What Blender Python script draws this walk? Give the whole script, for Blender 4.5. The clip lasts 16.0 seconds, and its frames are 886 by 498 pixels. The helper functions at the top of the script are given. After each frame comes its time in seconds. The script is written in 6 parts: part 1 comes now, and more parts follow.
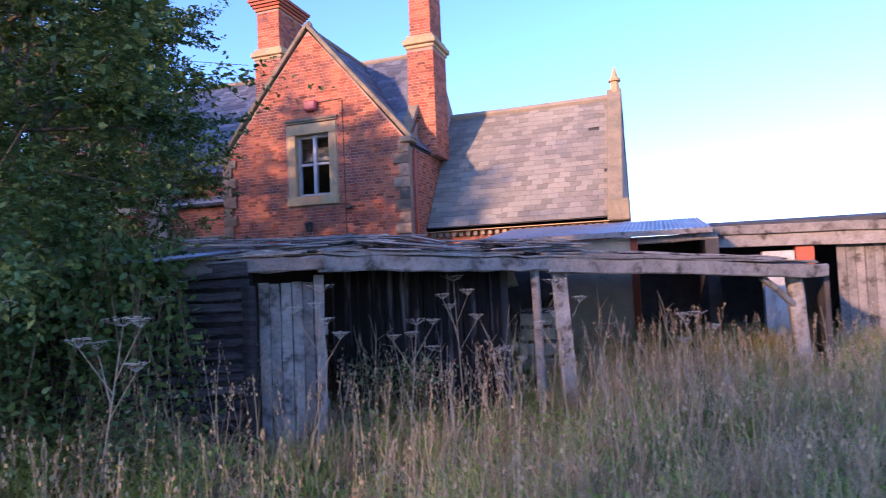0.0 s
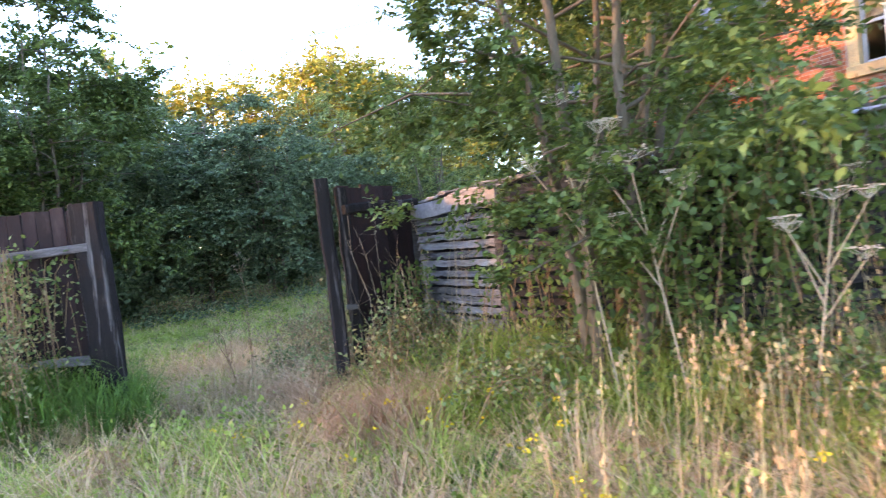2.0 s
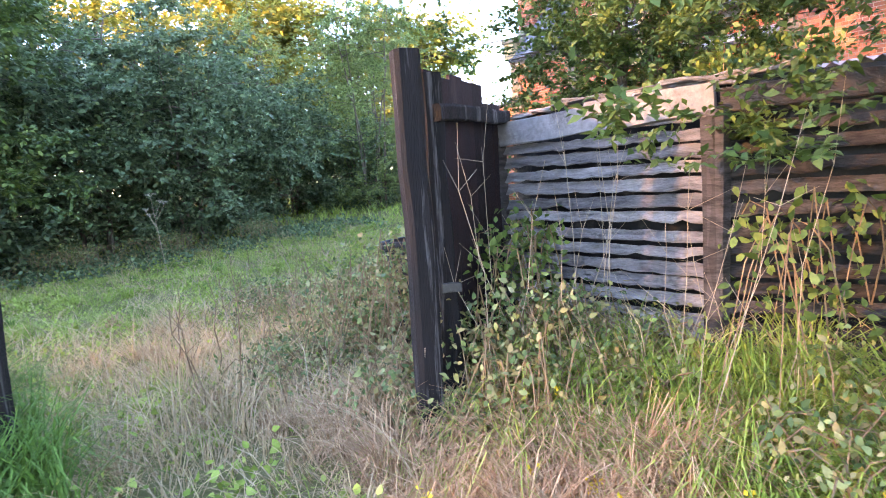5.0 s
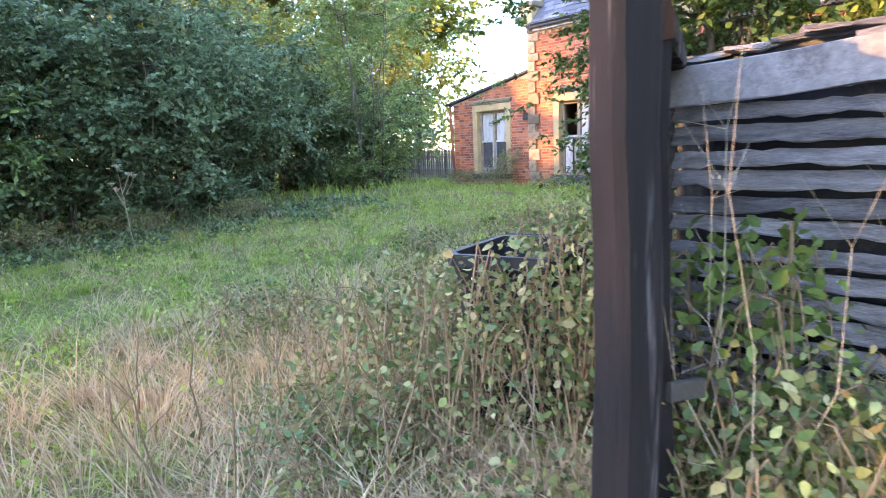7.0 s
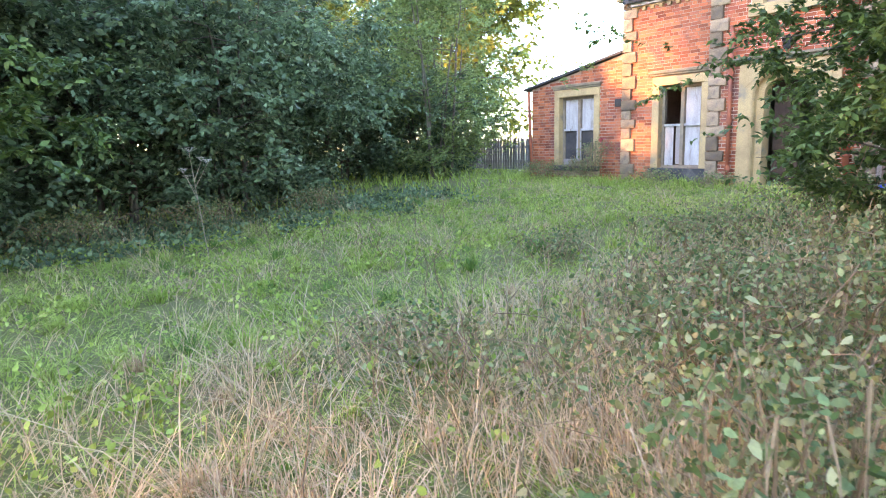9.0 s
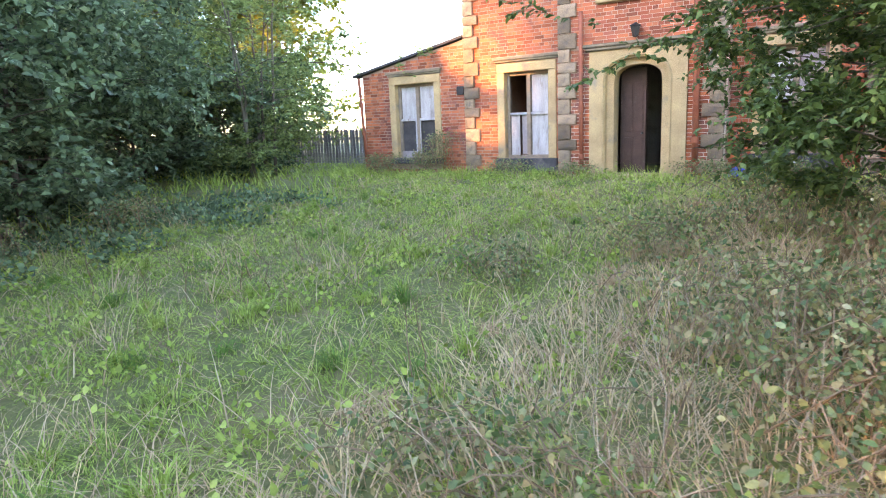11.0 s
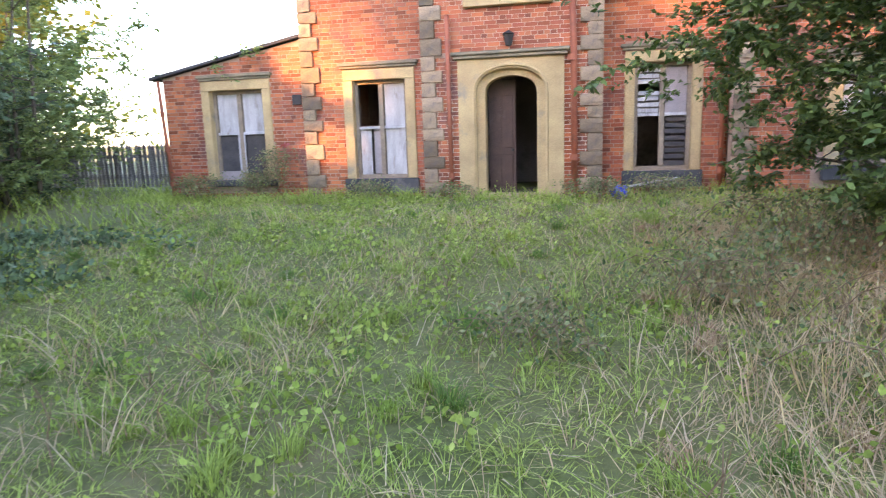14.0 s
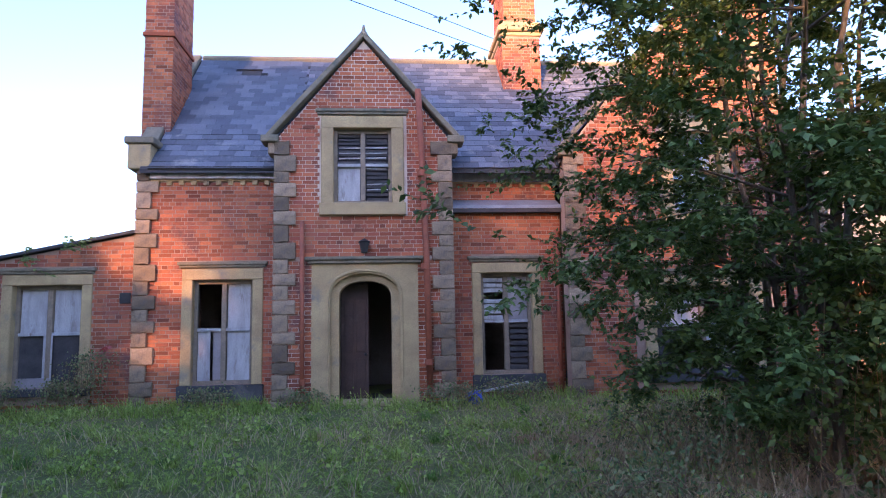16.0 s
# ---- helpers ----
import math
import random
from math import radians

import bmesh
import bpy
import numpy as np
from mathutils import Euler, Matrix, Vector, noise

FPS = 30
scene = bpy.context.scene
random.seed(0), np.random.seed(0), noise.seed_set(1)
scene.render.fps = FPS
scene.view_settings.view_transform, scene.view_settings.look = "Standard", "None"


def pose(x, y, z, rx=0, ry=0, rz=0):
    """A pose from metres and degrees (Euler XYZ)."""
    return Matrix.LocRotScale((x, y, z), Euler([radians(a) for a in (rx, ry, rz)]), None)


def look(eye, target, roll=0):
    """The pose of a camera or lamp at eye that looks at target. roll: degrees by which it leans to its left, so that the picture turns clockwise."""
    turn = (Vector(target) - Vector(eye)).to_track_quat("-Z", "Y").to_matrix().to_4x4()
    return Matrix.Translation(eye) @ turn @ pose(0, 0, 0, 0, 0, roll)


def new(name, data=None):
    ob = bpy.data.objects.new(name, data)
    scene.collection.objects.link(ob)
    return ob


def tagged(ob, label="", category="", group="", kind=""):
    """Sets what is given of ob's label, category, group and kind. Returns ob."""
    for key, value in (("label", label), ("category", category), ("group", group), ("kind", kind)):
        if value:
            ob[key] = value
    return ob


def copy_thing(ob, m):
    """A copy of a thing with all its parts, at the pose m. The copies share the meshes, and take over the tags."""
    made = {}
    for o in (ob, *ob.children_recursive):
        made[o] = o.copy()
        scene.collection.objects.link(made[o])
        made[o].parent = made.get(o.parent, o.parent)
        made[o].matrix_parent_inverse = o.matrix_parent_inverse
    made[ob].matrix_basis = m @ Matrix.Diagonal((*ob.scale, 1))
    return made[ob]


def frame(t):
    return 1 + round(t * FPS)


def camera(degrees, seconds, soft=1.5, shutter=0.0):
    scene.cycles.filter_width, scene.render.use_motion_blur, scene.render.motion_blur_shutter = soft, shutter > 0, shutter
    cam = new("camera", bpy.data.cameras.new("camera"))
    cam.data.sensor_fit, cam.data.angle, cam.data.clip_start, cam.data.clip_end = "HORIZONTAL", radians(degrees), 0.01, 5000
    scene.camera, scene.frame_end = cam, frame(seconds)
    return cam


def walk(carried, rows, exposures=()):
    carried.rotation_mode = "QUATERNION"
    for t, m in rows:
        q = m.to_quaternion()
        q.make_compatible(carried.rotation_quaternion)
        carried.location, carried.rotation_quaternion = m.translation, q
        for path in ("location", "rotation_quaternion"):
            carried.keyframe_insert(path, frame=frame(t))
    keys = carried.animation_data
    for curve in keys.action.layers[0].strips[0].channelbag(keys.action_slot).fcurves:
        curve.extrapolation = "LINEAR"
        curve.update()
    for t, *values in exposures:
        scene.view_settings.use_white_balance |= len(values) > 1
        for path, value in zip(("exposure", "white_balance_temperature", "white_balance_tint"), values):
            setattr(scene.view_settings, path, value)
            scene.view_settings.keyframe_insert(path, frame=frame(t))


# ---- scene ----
cam = camera(69.8, 16.0, soft=1.0, shutter=0.25)
PATH = [
    (0, 14.401, -14.397, 1.759, 92.46, 2.49, 18.56),
    (0.5, 14.037, -14.302, 1.691, 92.18, 3.32, 25.7),
    (1, 13.669, -14.216, 1.642, 89.46, 4.42, 38.64),
    (1.5, 13.206, -14.313, 1.582, 88.45, 5.59, 49.6),
    (2, 12.65, -14.312, 1.575, 88.15, 6.31, 59.89),
    (2.5, 12.063, -14.306, 1.567, 87.85, 5.66, 63.06),
    (3, 11.488, -14.397, 1.563, 87.59, 5.06, 63.14),
    (3.5, 10.953, -14.452, 1.544, 87.14, 4.92, 61.02),
    (6, 8.837, -13.798, 1.53, 81.82, 2.94, 47.84),
    (6.5, 8.375, -13.604, 1.569, 81.63, 2.34, 49.02),
    (7, 7.932, -13.593, 1.559, 81.15, 2.21, 49.6),
    (7.5, 7.455, -13.527, 1.536, 81.25, 2.14, 51),
    (8, 6.983, -13.514, 1.516, 80.84, 1.72, 53.19),
    (8.5, 6.518, -13.549, 1.509, 80.43, 1.35, 53.88),
    (9, 6.065, -13.516, 1.518, 80.47, 1.41, 52.9),
    (11.5, 3.46, -13.176, 1.6, 78.71, 3.09, 31.07),
    (12, 2.994, -12.995, 1.569, 78.43, 4.27, 30.52),
    (12.5, 2.523, -12.804, 1.552, 78.12, 5, 29.21),
    (13, 2.057, -12.601, 1.586, 78.65, 4.66, 27.74),
    (13.5, 1.699, -12.48, 1.571, 79.04, 3.24, 21),
    (14, 1.342, -12.325, 1.585, 79.89, 1.79, 12.45),
    (14.5, 1.054, -12.201, 1.653, 82.98, 0.86, 5.39),
    (15, 0.767, -12.201, 1.704, 87.49, 0.89, 1),
    (15.5, 0.601, -12.152, 1.755, 93.73, 1.12, -2.75),
    (16, 0.48, -12.149, 1.802, 96.78, 1.14, -4.6),
]
EXPOSURES = [(0.0, 1.6, 5150, 38), (0.5, 1.95, 5650, 38), (1.1, 2.6, 6900, 34), (1.5, 3.15, 7300, 31), (2.2, 3.65, 7700, 28),
             (6.0, 4.1, 7500, 29), (9.0, 4.15, 7900, 25), (13.0, 3.95, 8500, 29), (14.3, 3.85, 8500, 33), (14.8, 3.6, 8100, 35), (15.4, 3.12, 6900, 33), (16.0, 2.48, 6150, 35)]
walk(cam, [(r[0], pose(*r[1:])) for r in PATH], EXPOSURES)

# world: low evening sun behind the walker, clear sky
SUN = Vector((-0.40, -0.87, 0.27)).normalized()
world = bpy.data.worlds.new("world")
scene.world = world
world.use_nodes = True
wn = world.node_tree
sky = wn.nodes.new("ShaderNodeTexSky")
sky.sky_type = 'NISHITA'
sky.sun_disc = False
sky.sun_elevation = math.asin(SUN.z)
sky.sun_rotation = radians(204.7)
sky.air_density = 1.0
sky.dust_density = 0.5
sky.ozone_density = 3.8
wn.nodes["Background"].inputs[1].default_value = 0.15
wn.links.new(sky.outputs[0], wn.nodes["Background"].inputs[0])
lamp = bpy.data.lights.new("sun", 'SUN')
lamp.energy = 3.0
lamp.angle = radians(1.8)
lamp.color = (1.0, 0.58, 0.24)
sun = new("sun", lamp)
sun.matrix_world = look(SUN * 60, (0, 0, 0))


# ---- materials ----
def mat(name, c1, c2, scale=3.0, fine=60.0, rough=0.85, bump=0.3, stain=None, rnd="", amount=0.25, metal=0.0,
        stretch=(1, 1, 1), stain_scale=1.2, translucent=0.0, ramp=None, dist=0.01, stain_at=0.56, ramp_mix=0.6):
    """Two-scale procedural surface; rnd 'island' or 'object' varies each piece."""
    m = bpy.data.materials.new(name)
    m.use_nodes = True
    nt = m.node_tree
    b = nt.nodes["Principled BSDF"]

    def node(kind, **kw):
        n = nt.nodes.new("ShaderNode" + kind)
        for i, v in kw.items():
            n.inputs[i].default_value = v
        return n

    def mixer(fac, a, bb, mode="MIX"):
        n = nt.nodes.new("ShaderNodeMix")
        n.data_type = 'RGBA'
        n.blend_type = mode
        for v, k in ((fac, 0), (a, 6), (bb, 7)):
            if hasattr(v, "links"):
                nt.links.new(v, n.inputs[k])
            else:
                n.inputs[k].default_value = v if k == 0 else (*v, 1)
        return n.outputs[2]

    tc = node("TexCoord")
    mp = node("Mapping")
    mp.inputs["Scale"].default_value = stretch
    nt.links.new(tc.outputs["Object"], mp.inputs[0])
    big = node("TexNoise", Scale=scale, Detail=4.0, Roughness=0.6)
    small = node("TexNoise", Scale=fine, Detail=5.0, Roughness=0.65)
    for n in (big, small):
        nt.links.new(mp.outputs[0], n.inputs["Vector"])
    spread = node("ValToRGB")
    spread.color_ramp.elements[0].position, spread.color_ramp.elements[1].position = 0.33, 0.67
    nt.links.new(big.outputs["Fac"], spread.inputs[0])
    col = mixer(spread.outputs[0], c1, c2)
    if rnd:
        src = node("NewGeometry").outputs["Random Per Island"] if rnd == "island" else node("ObjectInfo").outputs["Random"]
        if ramp:
            r = node("ValToRGB")
            while len(r.color_ramp.elements) < len(ramp):
                r.color_ramp.elements.new(0.5)
            for i, c in enumerate(ramp):
                r.color_ramp.elements[i].position = i / (len(ramp) - 1)
                r.color_ramp.elements[i].color = (*c, 1)
            nt.links.new(src, r.inputs[0])
            col = mixer(ramp_mix, col, r.outputs[0])
        vary = node("MapRange")
        vary.inputs[3].default_value, vary.inputs[4].default_value = 1 - amount, 1 + amount
        nt.links.new(src, vary.inputs[0])
        comb = node("CombineColor")
        for k in range(3):
            nt.links.new(vary.outputs[0], comb.inputs[k])
        col = mixer(1.0, col, comb.outputs[0], "MULTIPLY")
    grain = node("ValToRGB")
    grain.color_ramp.elements[0].color = (0.72, 0.72, 0.72, 1)
    grain.color_ramp.elements[1].color = (1.18, 1.18, 1.18, 1)
    grain.color_ramp.elements[0].position, grain.color_ramp.elements[1].position = 0.3, 0.7
    nt.links.new(small.outputs["Fac"], grain.inputs[0])
    col = mixer(1.0, col, grain.outputs[0], "MULTIPLY")
    if stain:
        st = node("TexNoise", Scale=stain_scale, Detail=6.0, Roughness=0.7)
        nt.links.new(mp.outputs[0], st.inputs["Vector"])
        sr = node("ValToRGB")
        sr.color_ramp.elements[0].position, sr.color_ramp.elements[1].position = stain_at, stain_at + 0.14
        nt.links.new(st.outputs["Fac"], sr.inputs[0])
        col = mixer(sr.outputs[0], col, stain)
    nt.links.new(col, b.inputs["Base Color"])
    rr = node("MapRange")
    rr.inputs[3].default_value, rr.inputs[4].default_value = max(0.05, rough - 0.12), min(1, rough + 0.1)
    nt.links.new(small.outputs["Fac"], rr.inputs[0])
    nt.links.new(rr.outputs[0], b.inputs["Roughness"])
    b.inputs["Metallic"].default_value = metal
    b.inputs["Specular IOR Level"].default_value = 0.3
    if bump:
        bp = node("Bump", Strength=bump, Distance=dist)
        nt.links.new(small.outputs["Fac"], bp.inputs["Height"])
        nt.links.new(bp.outputs[0], b.inputs["Normal"])
    if translucent:
        tr = node("BsdfTranslucent")
        nt.links.new(col, tr.inputs[0])
        mx = node("MixShader", Fac=translucent)
        nt.links.new(b.outputs[0], mx.inputs[1])
        nt.links.new(tr.outputs[0], mx.inputs[2])
        nt.links.new(mx.outputs[0], nt.nodes["Material Output"].inputs[0])
    return m


BRICKS = [(0.22, 0.06, 0.045), (0.46, 0.12, 0.05), (0.40, 0.09, 0.045), (0.58, 0.21, 0.10), (0.30, 0.075, 0.055), (0.48, 0.13, 0.06), (0.50, 0.15, 0.06), (0.15, 0.06, 0.055)]
M_BRICK = mat("brick_red", (0.34, 0.085, 0.045), (0.56, 0.18, 0.07), 0.7, 90, 0.9, 0.45, (0.19, 0.075, 0.06), "island", 0.38, ramp=BRICKS, ramp_mix=0.5, stain_scale=1.3, stain_at=0.51, dist=0.006)
M_BRICK1 = mat("brick_red_single", (0.40, 0.10, 0.05), (0.52, 0.16, 0.07), 1.1, 90, 0.9, 0.45, None, "object", 0.35, ramp=BRICKS, dist=0.006)
M_MORTAR = mat("sooty_lime_mortar", (0.36, 0.20, 0.14), (0.48, 0.32, 0.23), 1.5, 120, 0.95, 0.4, (0.22, 0.12, 0.09))
M_MORTAR_PALE = mat("pale_lime_mortar", (0.76, 0.63, 0.50), (0.52, 0.35, 0.25), 1.1, 120, 0.95, 0.4, (0.30, 0.16, 0.11), stain_scale=0.9)
M_STONE = mat("buff_sandstone", (0.55, 0.39, 0.195), (0.42, 0.285, 0.145), 2.2, 70, 0.92, 0.35, (0.24, 0.21, 0.16), stain_scale=1.6)
M_QUOIN = mat("weathered_gritstone", (0.38, 0.26, 0.16), (0.25, 0.175, 0.115), 4.0, 45, 0.95, 0.9, (0.13, 0.11, 0.10), "object", 0.42, stain_scale=2.5, dist=0.02)
M_SILL = mat("painted_black_stone", (0.045, 0.045, 0.05), (0.09, 0.085, 0.08), 3, 60, 0.7, 0.3, (0.18, 0.16, 0.14))
M_COPING = mat("mossy_coping_stone", (0.30, 0.235, 0.15), (0.19, 0.16, 0.11), 3.5, 50, 0.95, 0.6, (0.11, 0.12, 0.09), stain_scale=2.0)
SLATES = [(0.11, 0.115, 0.135), (0.14, 0.145, 0.165), (0.09, 0.095, 0.115), (0.19, 0.19, 0.20), (0.125, 0.13, 0.15)]
M_SLATE = mat("welsh_slate", (0.10, 0.11, 0.135), (0.14, 0.15, 0.175), 0.8, 40, 0.62, 0.25, (0.30, 0.28, 0.26), "island", 0.3, ramp=SLATES, stain_at=0.56, stain_scale=2.0)
M_SLATE1 = mat("welsh_slate_single", (0.10, 0.11, 0.135), (0.14, 0.15, 0.175), 0.8, 40, 0.62, 0.25, None, "object", 0.22, ramp=SLATES)
M_SLATE_OLD = mat("brown_lichen_slate", (0.21, 0.19, 0.16), (0.28, 0.25, 0.19), 0.7, 45, 0.8, 0.3, (0.18, 0.17, 0.17), "island", 0.25)
M_RIDGE = mat("ridge_tile", (0.36, 0.28, 0.18), (0.26, 0.22, 0.17), 2, 50, 0.9, 0.4)
M_UNDER = mat("roof_felt", (0.05, 0.05, 0.055), (0.08, 0.075, 0.07), 2, 60, 0.9)
M_TIMBER = mat("peeling_painted_timber", (0.34, 0.25, 0.17), (0.24, 0.18, 0.13), 6, 80, 0.75, 0.3, (0.20, 0.16, 0.12), stain_scale=7)
M_WHITE = mat("weathered_white_board", (0.54, 0.52, 0.50), (0.36, 0.33, 0.31), 2.5, 70, 0.8, 0.2, (0.24, 0.19, 0.16), stain_scale=3.0, stain_at=0.57, stretch=(2.5, 2.5, 0.6))
M_GREYBOARD = mat("grey_pink_board", (0.38, 0.31, 0.29), (0.30, 0.26, 0.25), 3, 70, 0.85, 0.2, (0.22, 0.19, 0.17))
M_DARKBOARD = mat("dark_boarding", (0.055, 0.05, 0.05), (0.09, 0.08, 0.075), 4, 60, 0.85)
M_DOOR = mat("brown_door_paint", (0.10, 0.055, 0.04), (0.07, 0.04, 0.03), 3, 60, 0.6, 0.2, (0.14, 0.10, 0.08))
M_PIPE = mat("red_oxide_iron", (0.42, 0.12, 0.06), (0.33, 0.09, 0.05), 6, 80, 0.6, 0.25, (0.20, 0.09, 0.06), stain_scale=5)
M_LEAD = mat("lead_flashing", (0.36, 0.37, 0.40), (0.26, 0.27, 0.30), 3, 50, 0.55, 0.3, metal=0.3)
M_IRON = mat("black_iron", (0.03, 0.03, 0.03), (0.05, 0.045, 0.04), 8, 80, 0.5, 0.2)
M_PLASTER = mat("old_plaster", (0.35, 0.31, 0.26), (0.26, 0.22, 0.19), 1.5, 40, 0.95, 0.3, (0.15, 0.12, 0.10))
M_ROOMFLOOR = mat("dusty_floorboards", (0.12, 0.09, 0.07), (0.08, 0.06, 0.05), 3, 50, 0.9)
GREYS = [(0.27, 0.24, 0.21), (0.36, 0.325, 0.29), (0.20, 0.175, 0.155), (0.31, 0.275, 0.24)]
M_OLDWOOD = mat("silvered_timber", (0.20, 0.175, 0.15), (0.36, 0.32, 0.285), 6, 40, 0.92, 1.0, (0.07, 0.06, 0.05), "object", 0.3, stretch=(1, 1, 1), ramp=GREYS, ramp_mix=0.4, stain_scale=5, stain_at=0.52, dist=0.012)
M_OLDWOOD_I = mat("silvered_timber_scraps", (0.20, 0.18, 0.17), (0.30, 0.27, 0.25), 3, 30, 0.92, 0.9, (0.07, 0.065, 0.06), "island", 0.45, stain_scale=4, dist=0.012)
M_LAP = mat("weathered_lap_boards", (0.15, 0.138, 0.135), (0.33, 0.305, 0.30), 4, 35, 0.93, 1.0, (0.04, 0.035, 0.036), "object", 0.35, stain_scale=2.6, stain_at=0.55, stretch=(0.9, 0.9, 6), dist=0.02)
# darker tone of the lap boards, for the second side and all posts
M_LAPDARK = mat("darker_lap_boards", (0.045, 0.038, 0.036), (0.11, 0.095, 0.09), 4, 35, 0.93, 1.0, (0.02, 0.018, 0.018), "object", 0.4, stain_scale=2.2, stain_at=0.54, stretch=(0.9, 0.9, 6), dist=0.02)
# tarred posts and rails; also the painted-in dark at the back of the shed
M_TAR_SHADE = mat("tarred_black_timber_and_shed_shade", (0.006, 0.005, 0.005), (0.018, 0.013, 0.013), 5, 40, 0.85, 0.9, (0.19, 0.175, 0.17), stain_scale=2.6, stain_at=0.545, stretch=(5, 5, 0.25), dist=0.012)
M_MAROON = mat("creosoted_boards", (0.030, 0.014, 0.014), (0.018, 0.011, 0.012), 4, 40, 0.85, 0.6, (0.07, 0.045, 0.04), "object", 0.3, stretch=(3, 3, 0.7))
M_PALE = mat("bleached_board", (0.17, 0.16, 0.16), (0.25, 0.235, 0.235), 3, 30, 0.9, 0.8, (0.08, 0.07, 0.07), stain_scale=3)
M_TIN = mat("rusting_corrugated_iron", (0.42, 0.42, 0.45), (0.30, 0.30, 0.33), 2, 40, 0.5, 0.2, (0.24, 0.13, 0.08), metal=0.5, stain_scale=1.8)
M_RENDER = mat("pale_cement_render", (0.40, 0.34, 0.24), (0.30, 0.26, 0.20), 1.8, 40, 0.95, 0.3, (0.12, 0.11, 0.10), stain_scale=1.2)
# bin plastic; its black also stands for shade between the lap boards
M_BIN_GAP = mat("black_bin_plastic_and_gap_shade", (0.010, 0.011, 0.015), (0.018, 0.019, 0.025), 5, 90, 0.5, 0.1, (0.07, 0.068, 0.065), stain_scale=3)
M_EARTH = mat("matted_turf", (0.11, 0.13, 0.035), (0.18, 0.16, 0.06), 0.5, 18, 0.98, 0.7, (0.24, 0.17, 0.085), stain_scale=0.35, dist=0.05)
M_GREEN = mat("green_grass", (0.19, 0.31, 0.045), (0.41, 0.46, 0.11), 0.8, 30, 0.75, 0, None, "island", 0.4, translucent=0.3, ramp_mix=0.35,
              ramp=[(0.19, 0.31, 0.04), (0.28, 0.39, 0.06), (0.33, 0.43, 0.09), (0.20, 0.33, 0.05), (0.44, 0.43, 0.15)])
M_STRAW = mat("dry_grass", (0.62, 0.45, 0.25), (0.48, 0.31, 0.17), 0.6, 30, 0.85, 0, None, "island", 0.3, translucent=0.25,
              ramp=[(0.60, 0.43, 0.24), (0.50, 0.33, 0.18), (0.68, 0.54, 0.35), (0.42, 0.25, 0.14), (0.50, 0.43, 0.18)])
M_RUST = mat("rusty_dead_grass", (0.42, 0.25, 0.13), (0.54, 0.35, 0.20), 0.8, 30, 0.85, 0, None, "island", 0.35, translucent=0.2,
             ramp=[(0.40, 0.22, 0.11), (0.52, 0.33, 0.19), (0.34, 0.19, 0.10), (0.60, 0.44, 0.28)])
M_DEEP = mat("deep_green_grass", (0.08, 0.18, 0.03), (0.15, 0.27, 0.05), 0.8, 30, 0.7, 0, None, "island", 0.35, translucent=0.3)
M_LEAF = mat("leaf_green", (0.055, 0.11, 0.025), (0.085, 0.15, 0.035), 0.8, 40, 0.5, 0, None, "island", 0.35, translucent=0.28,
             ramp=[(0.065, 0.12, 0.03), (0.11, 0.17, 0.04), (0.085, 0.145, 0.045), (0.19, 0.24, 0.06), (0.06, 0.11, 0.035)])
M_LEAF2 = mat("leaf_light_green", (0.12, 0.20, 0.05), (0.09, 0.16, 0.04), 0.8, 40, 0.5, 0, None, "island", 0.35, translucent=0.35,
              ramp=[(0.09, 0.16, 0.04), (0.14, 0.22, 0.05), (0.20, 0.24, 0.06), (0.11, 0.18, 0.05)])
M_ASH = mat("ash_leaf", (0.17, 0.25, 0.08), (0.23, 0.30, 0.11), 0.8, 40, 0.5, 0, None, "island", 0.35, translucent=0.4,
            ramp=[(0.15, 0.23, 0.07), (0.21, 0.29, 0.09), (0.27, 0.31, 0.10), (0.17, 0.26, 0.08)])
M_HAW = mat("hawthorn_leaf", (0.085, 0.15, 0.068), (0.16, 0.23, 0.11), 0.7, 40, 0.5, 0, None, "island", 0.45, translucent=0.3,
            ramp=[(0.065, 0.12, 0.05), (0.15, 0.225, 0.105), (0.09, 0.155, 0.072), (0.20, 0.27, 0.13)])
M_YELLOW = mat("yellowing_leaf", (0.30, 0.28, 0.05), (0.22, 0.25, 0.05), 0.4, 30, 0.6, 0, None, "island", 0.3, translucent=0.35)
M_BRAMBLE = mat("bramble_leaf", (0.085, 0.145, 0.045), (0.12, 0.19, 0.065), 1.5, 50, 0.5, 0, None, "island", 0.4, translucent=0.25,
                ramp=[(0.10, 0.17, 0.05), (0.17, 0.25, 0.09), (0.14, 0.22, 0.06), (0.34, 0.27, 0.12), (0.36, 0.21, 0.10), (0.22, 0.28, 0.10), (0.42, 0.32, 0.18)])
M_FLOWER = mat("yellow_petals", (0.80, 0.60, 0.04), (0.70, 0.50, 0.03), 8, 60, 0.6, 0, translucent=0.2)
M_BARK = mat("grey_brown_bark", (0.12, 0.095, 0.07), (0.18, 0.15, 0.11), 4, 40, 0.95, 0.9, (0.08, 0.09, 0.05), stretch=(1, 1, 0.3), dist=0.02)
M_STALK = mat("dead_pale_stalk", (0.44, 0.36, 0.25), (0.33, 0.25, 0.17), 5, 60, 0.85, 0.2)
M_CANE = mat("bramble_cane", (0.18, 0.11, 0.06), (0.26, 0.18, 0.10), 5, 60, 0.8, 0.2)
M_UMBEL = mat("dry_seed_head", (0.40, 0.34, 0.25), (0.52, 0.47, 0.38), 20, 90, 0.9, 0)
M_BLUE = mat("blue_plastic", (0.03, 0.06, 0.36), (0.05, 0.09, 0.45), 5, 60, 0.4, 0.1)
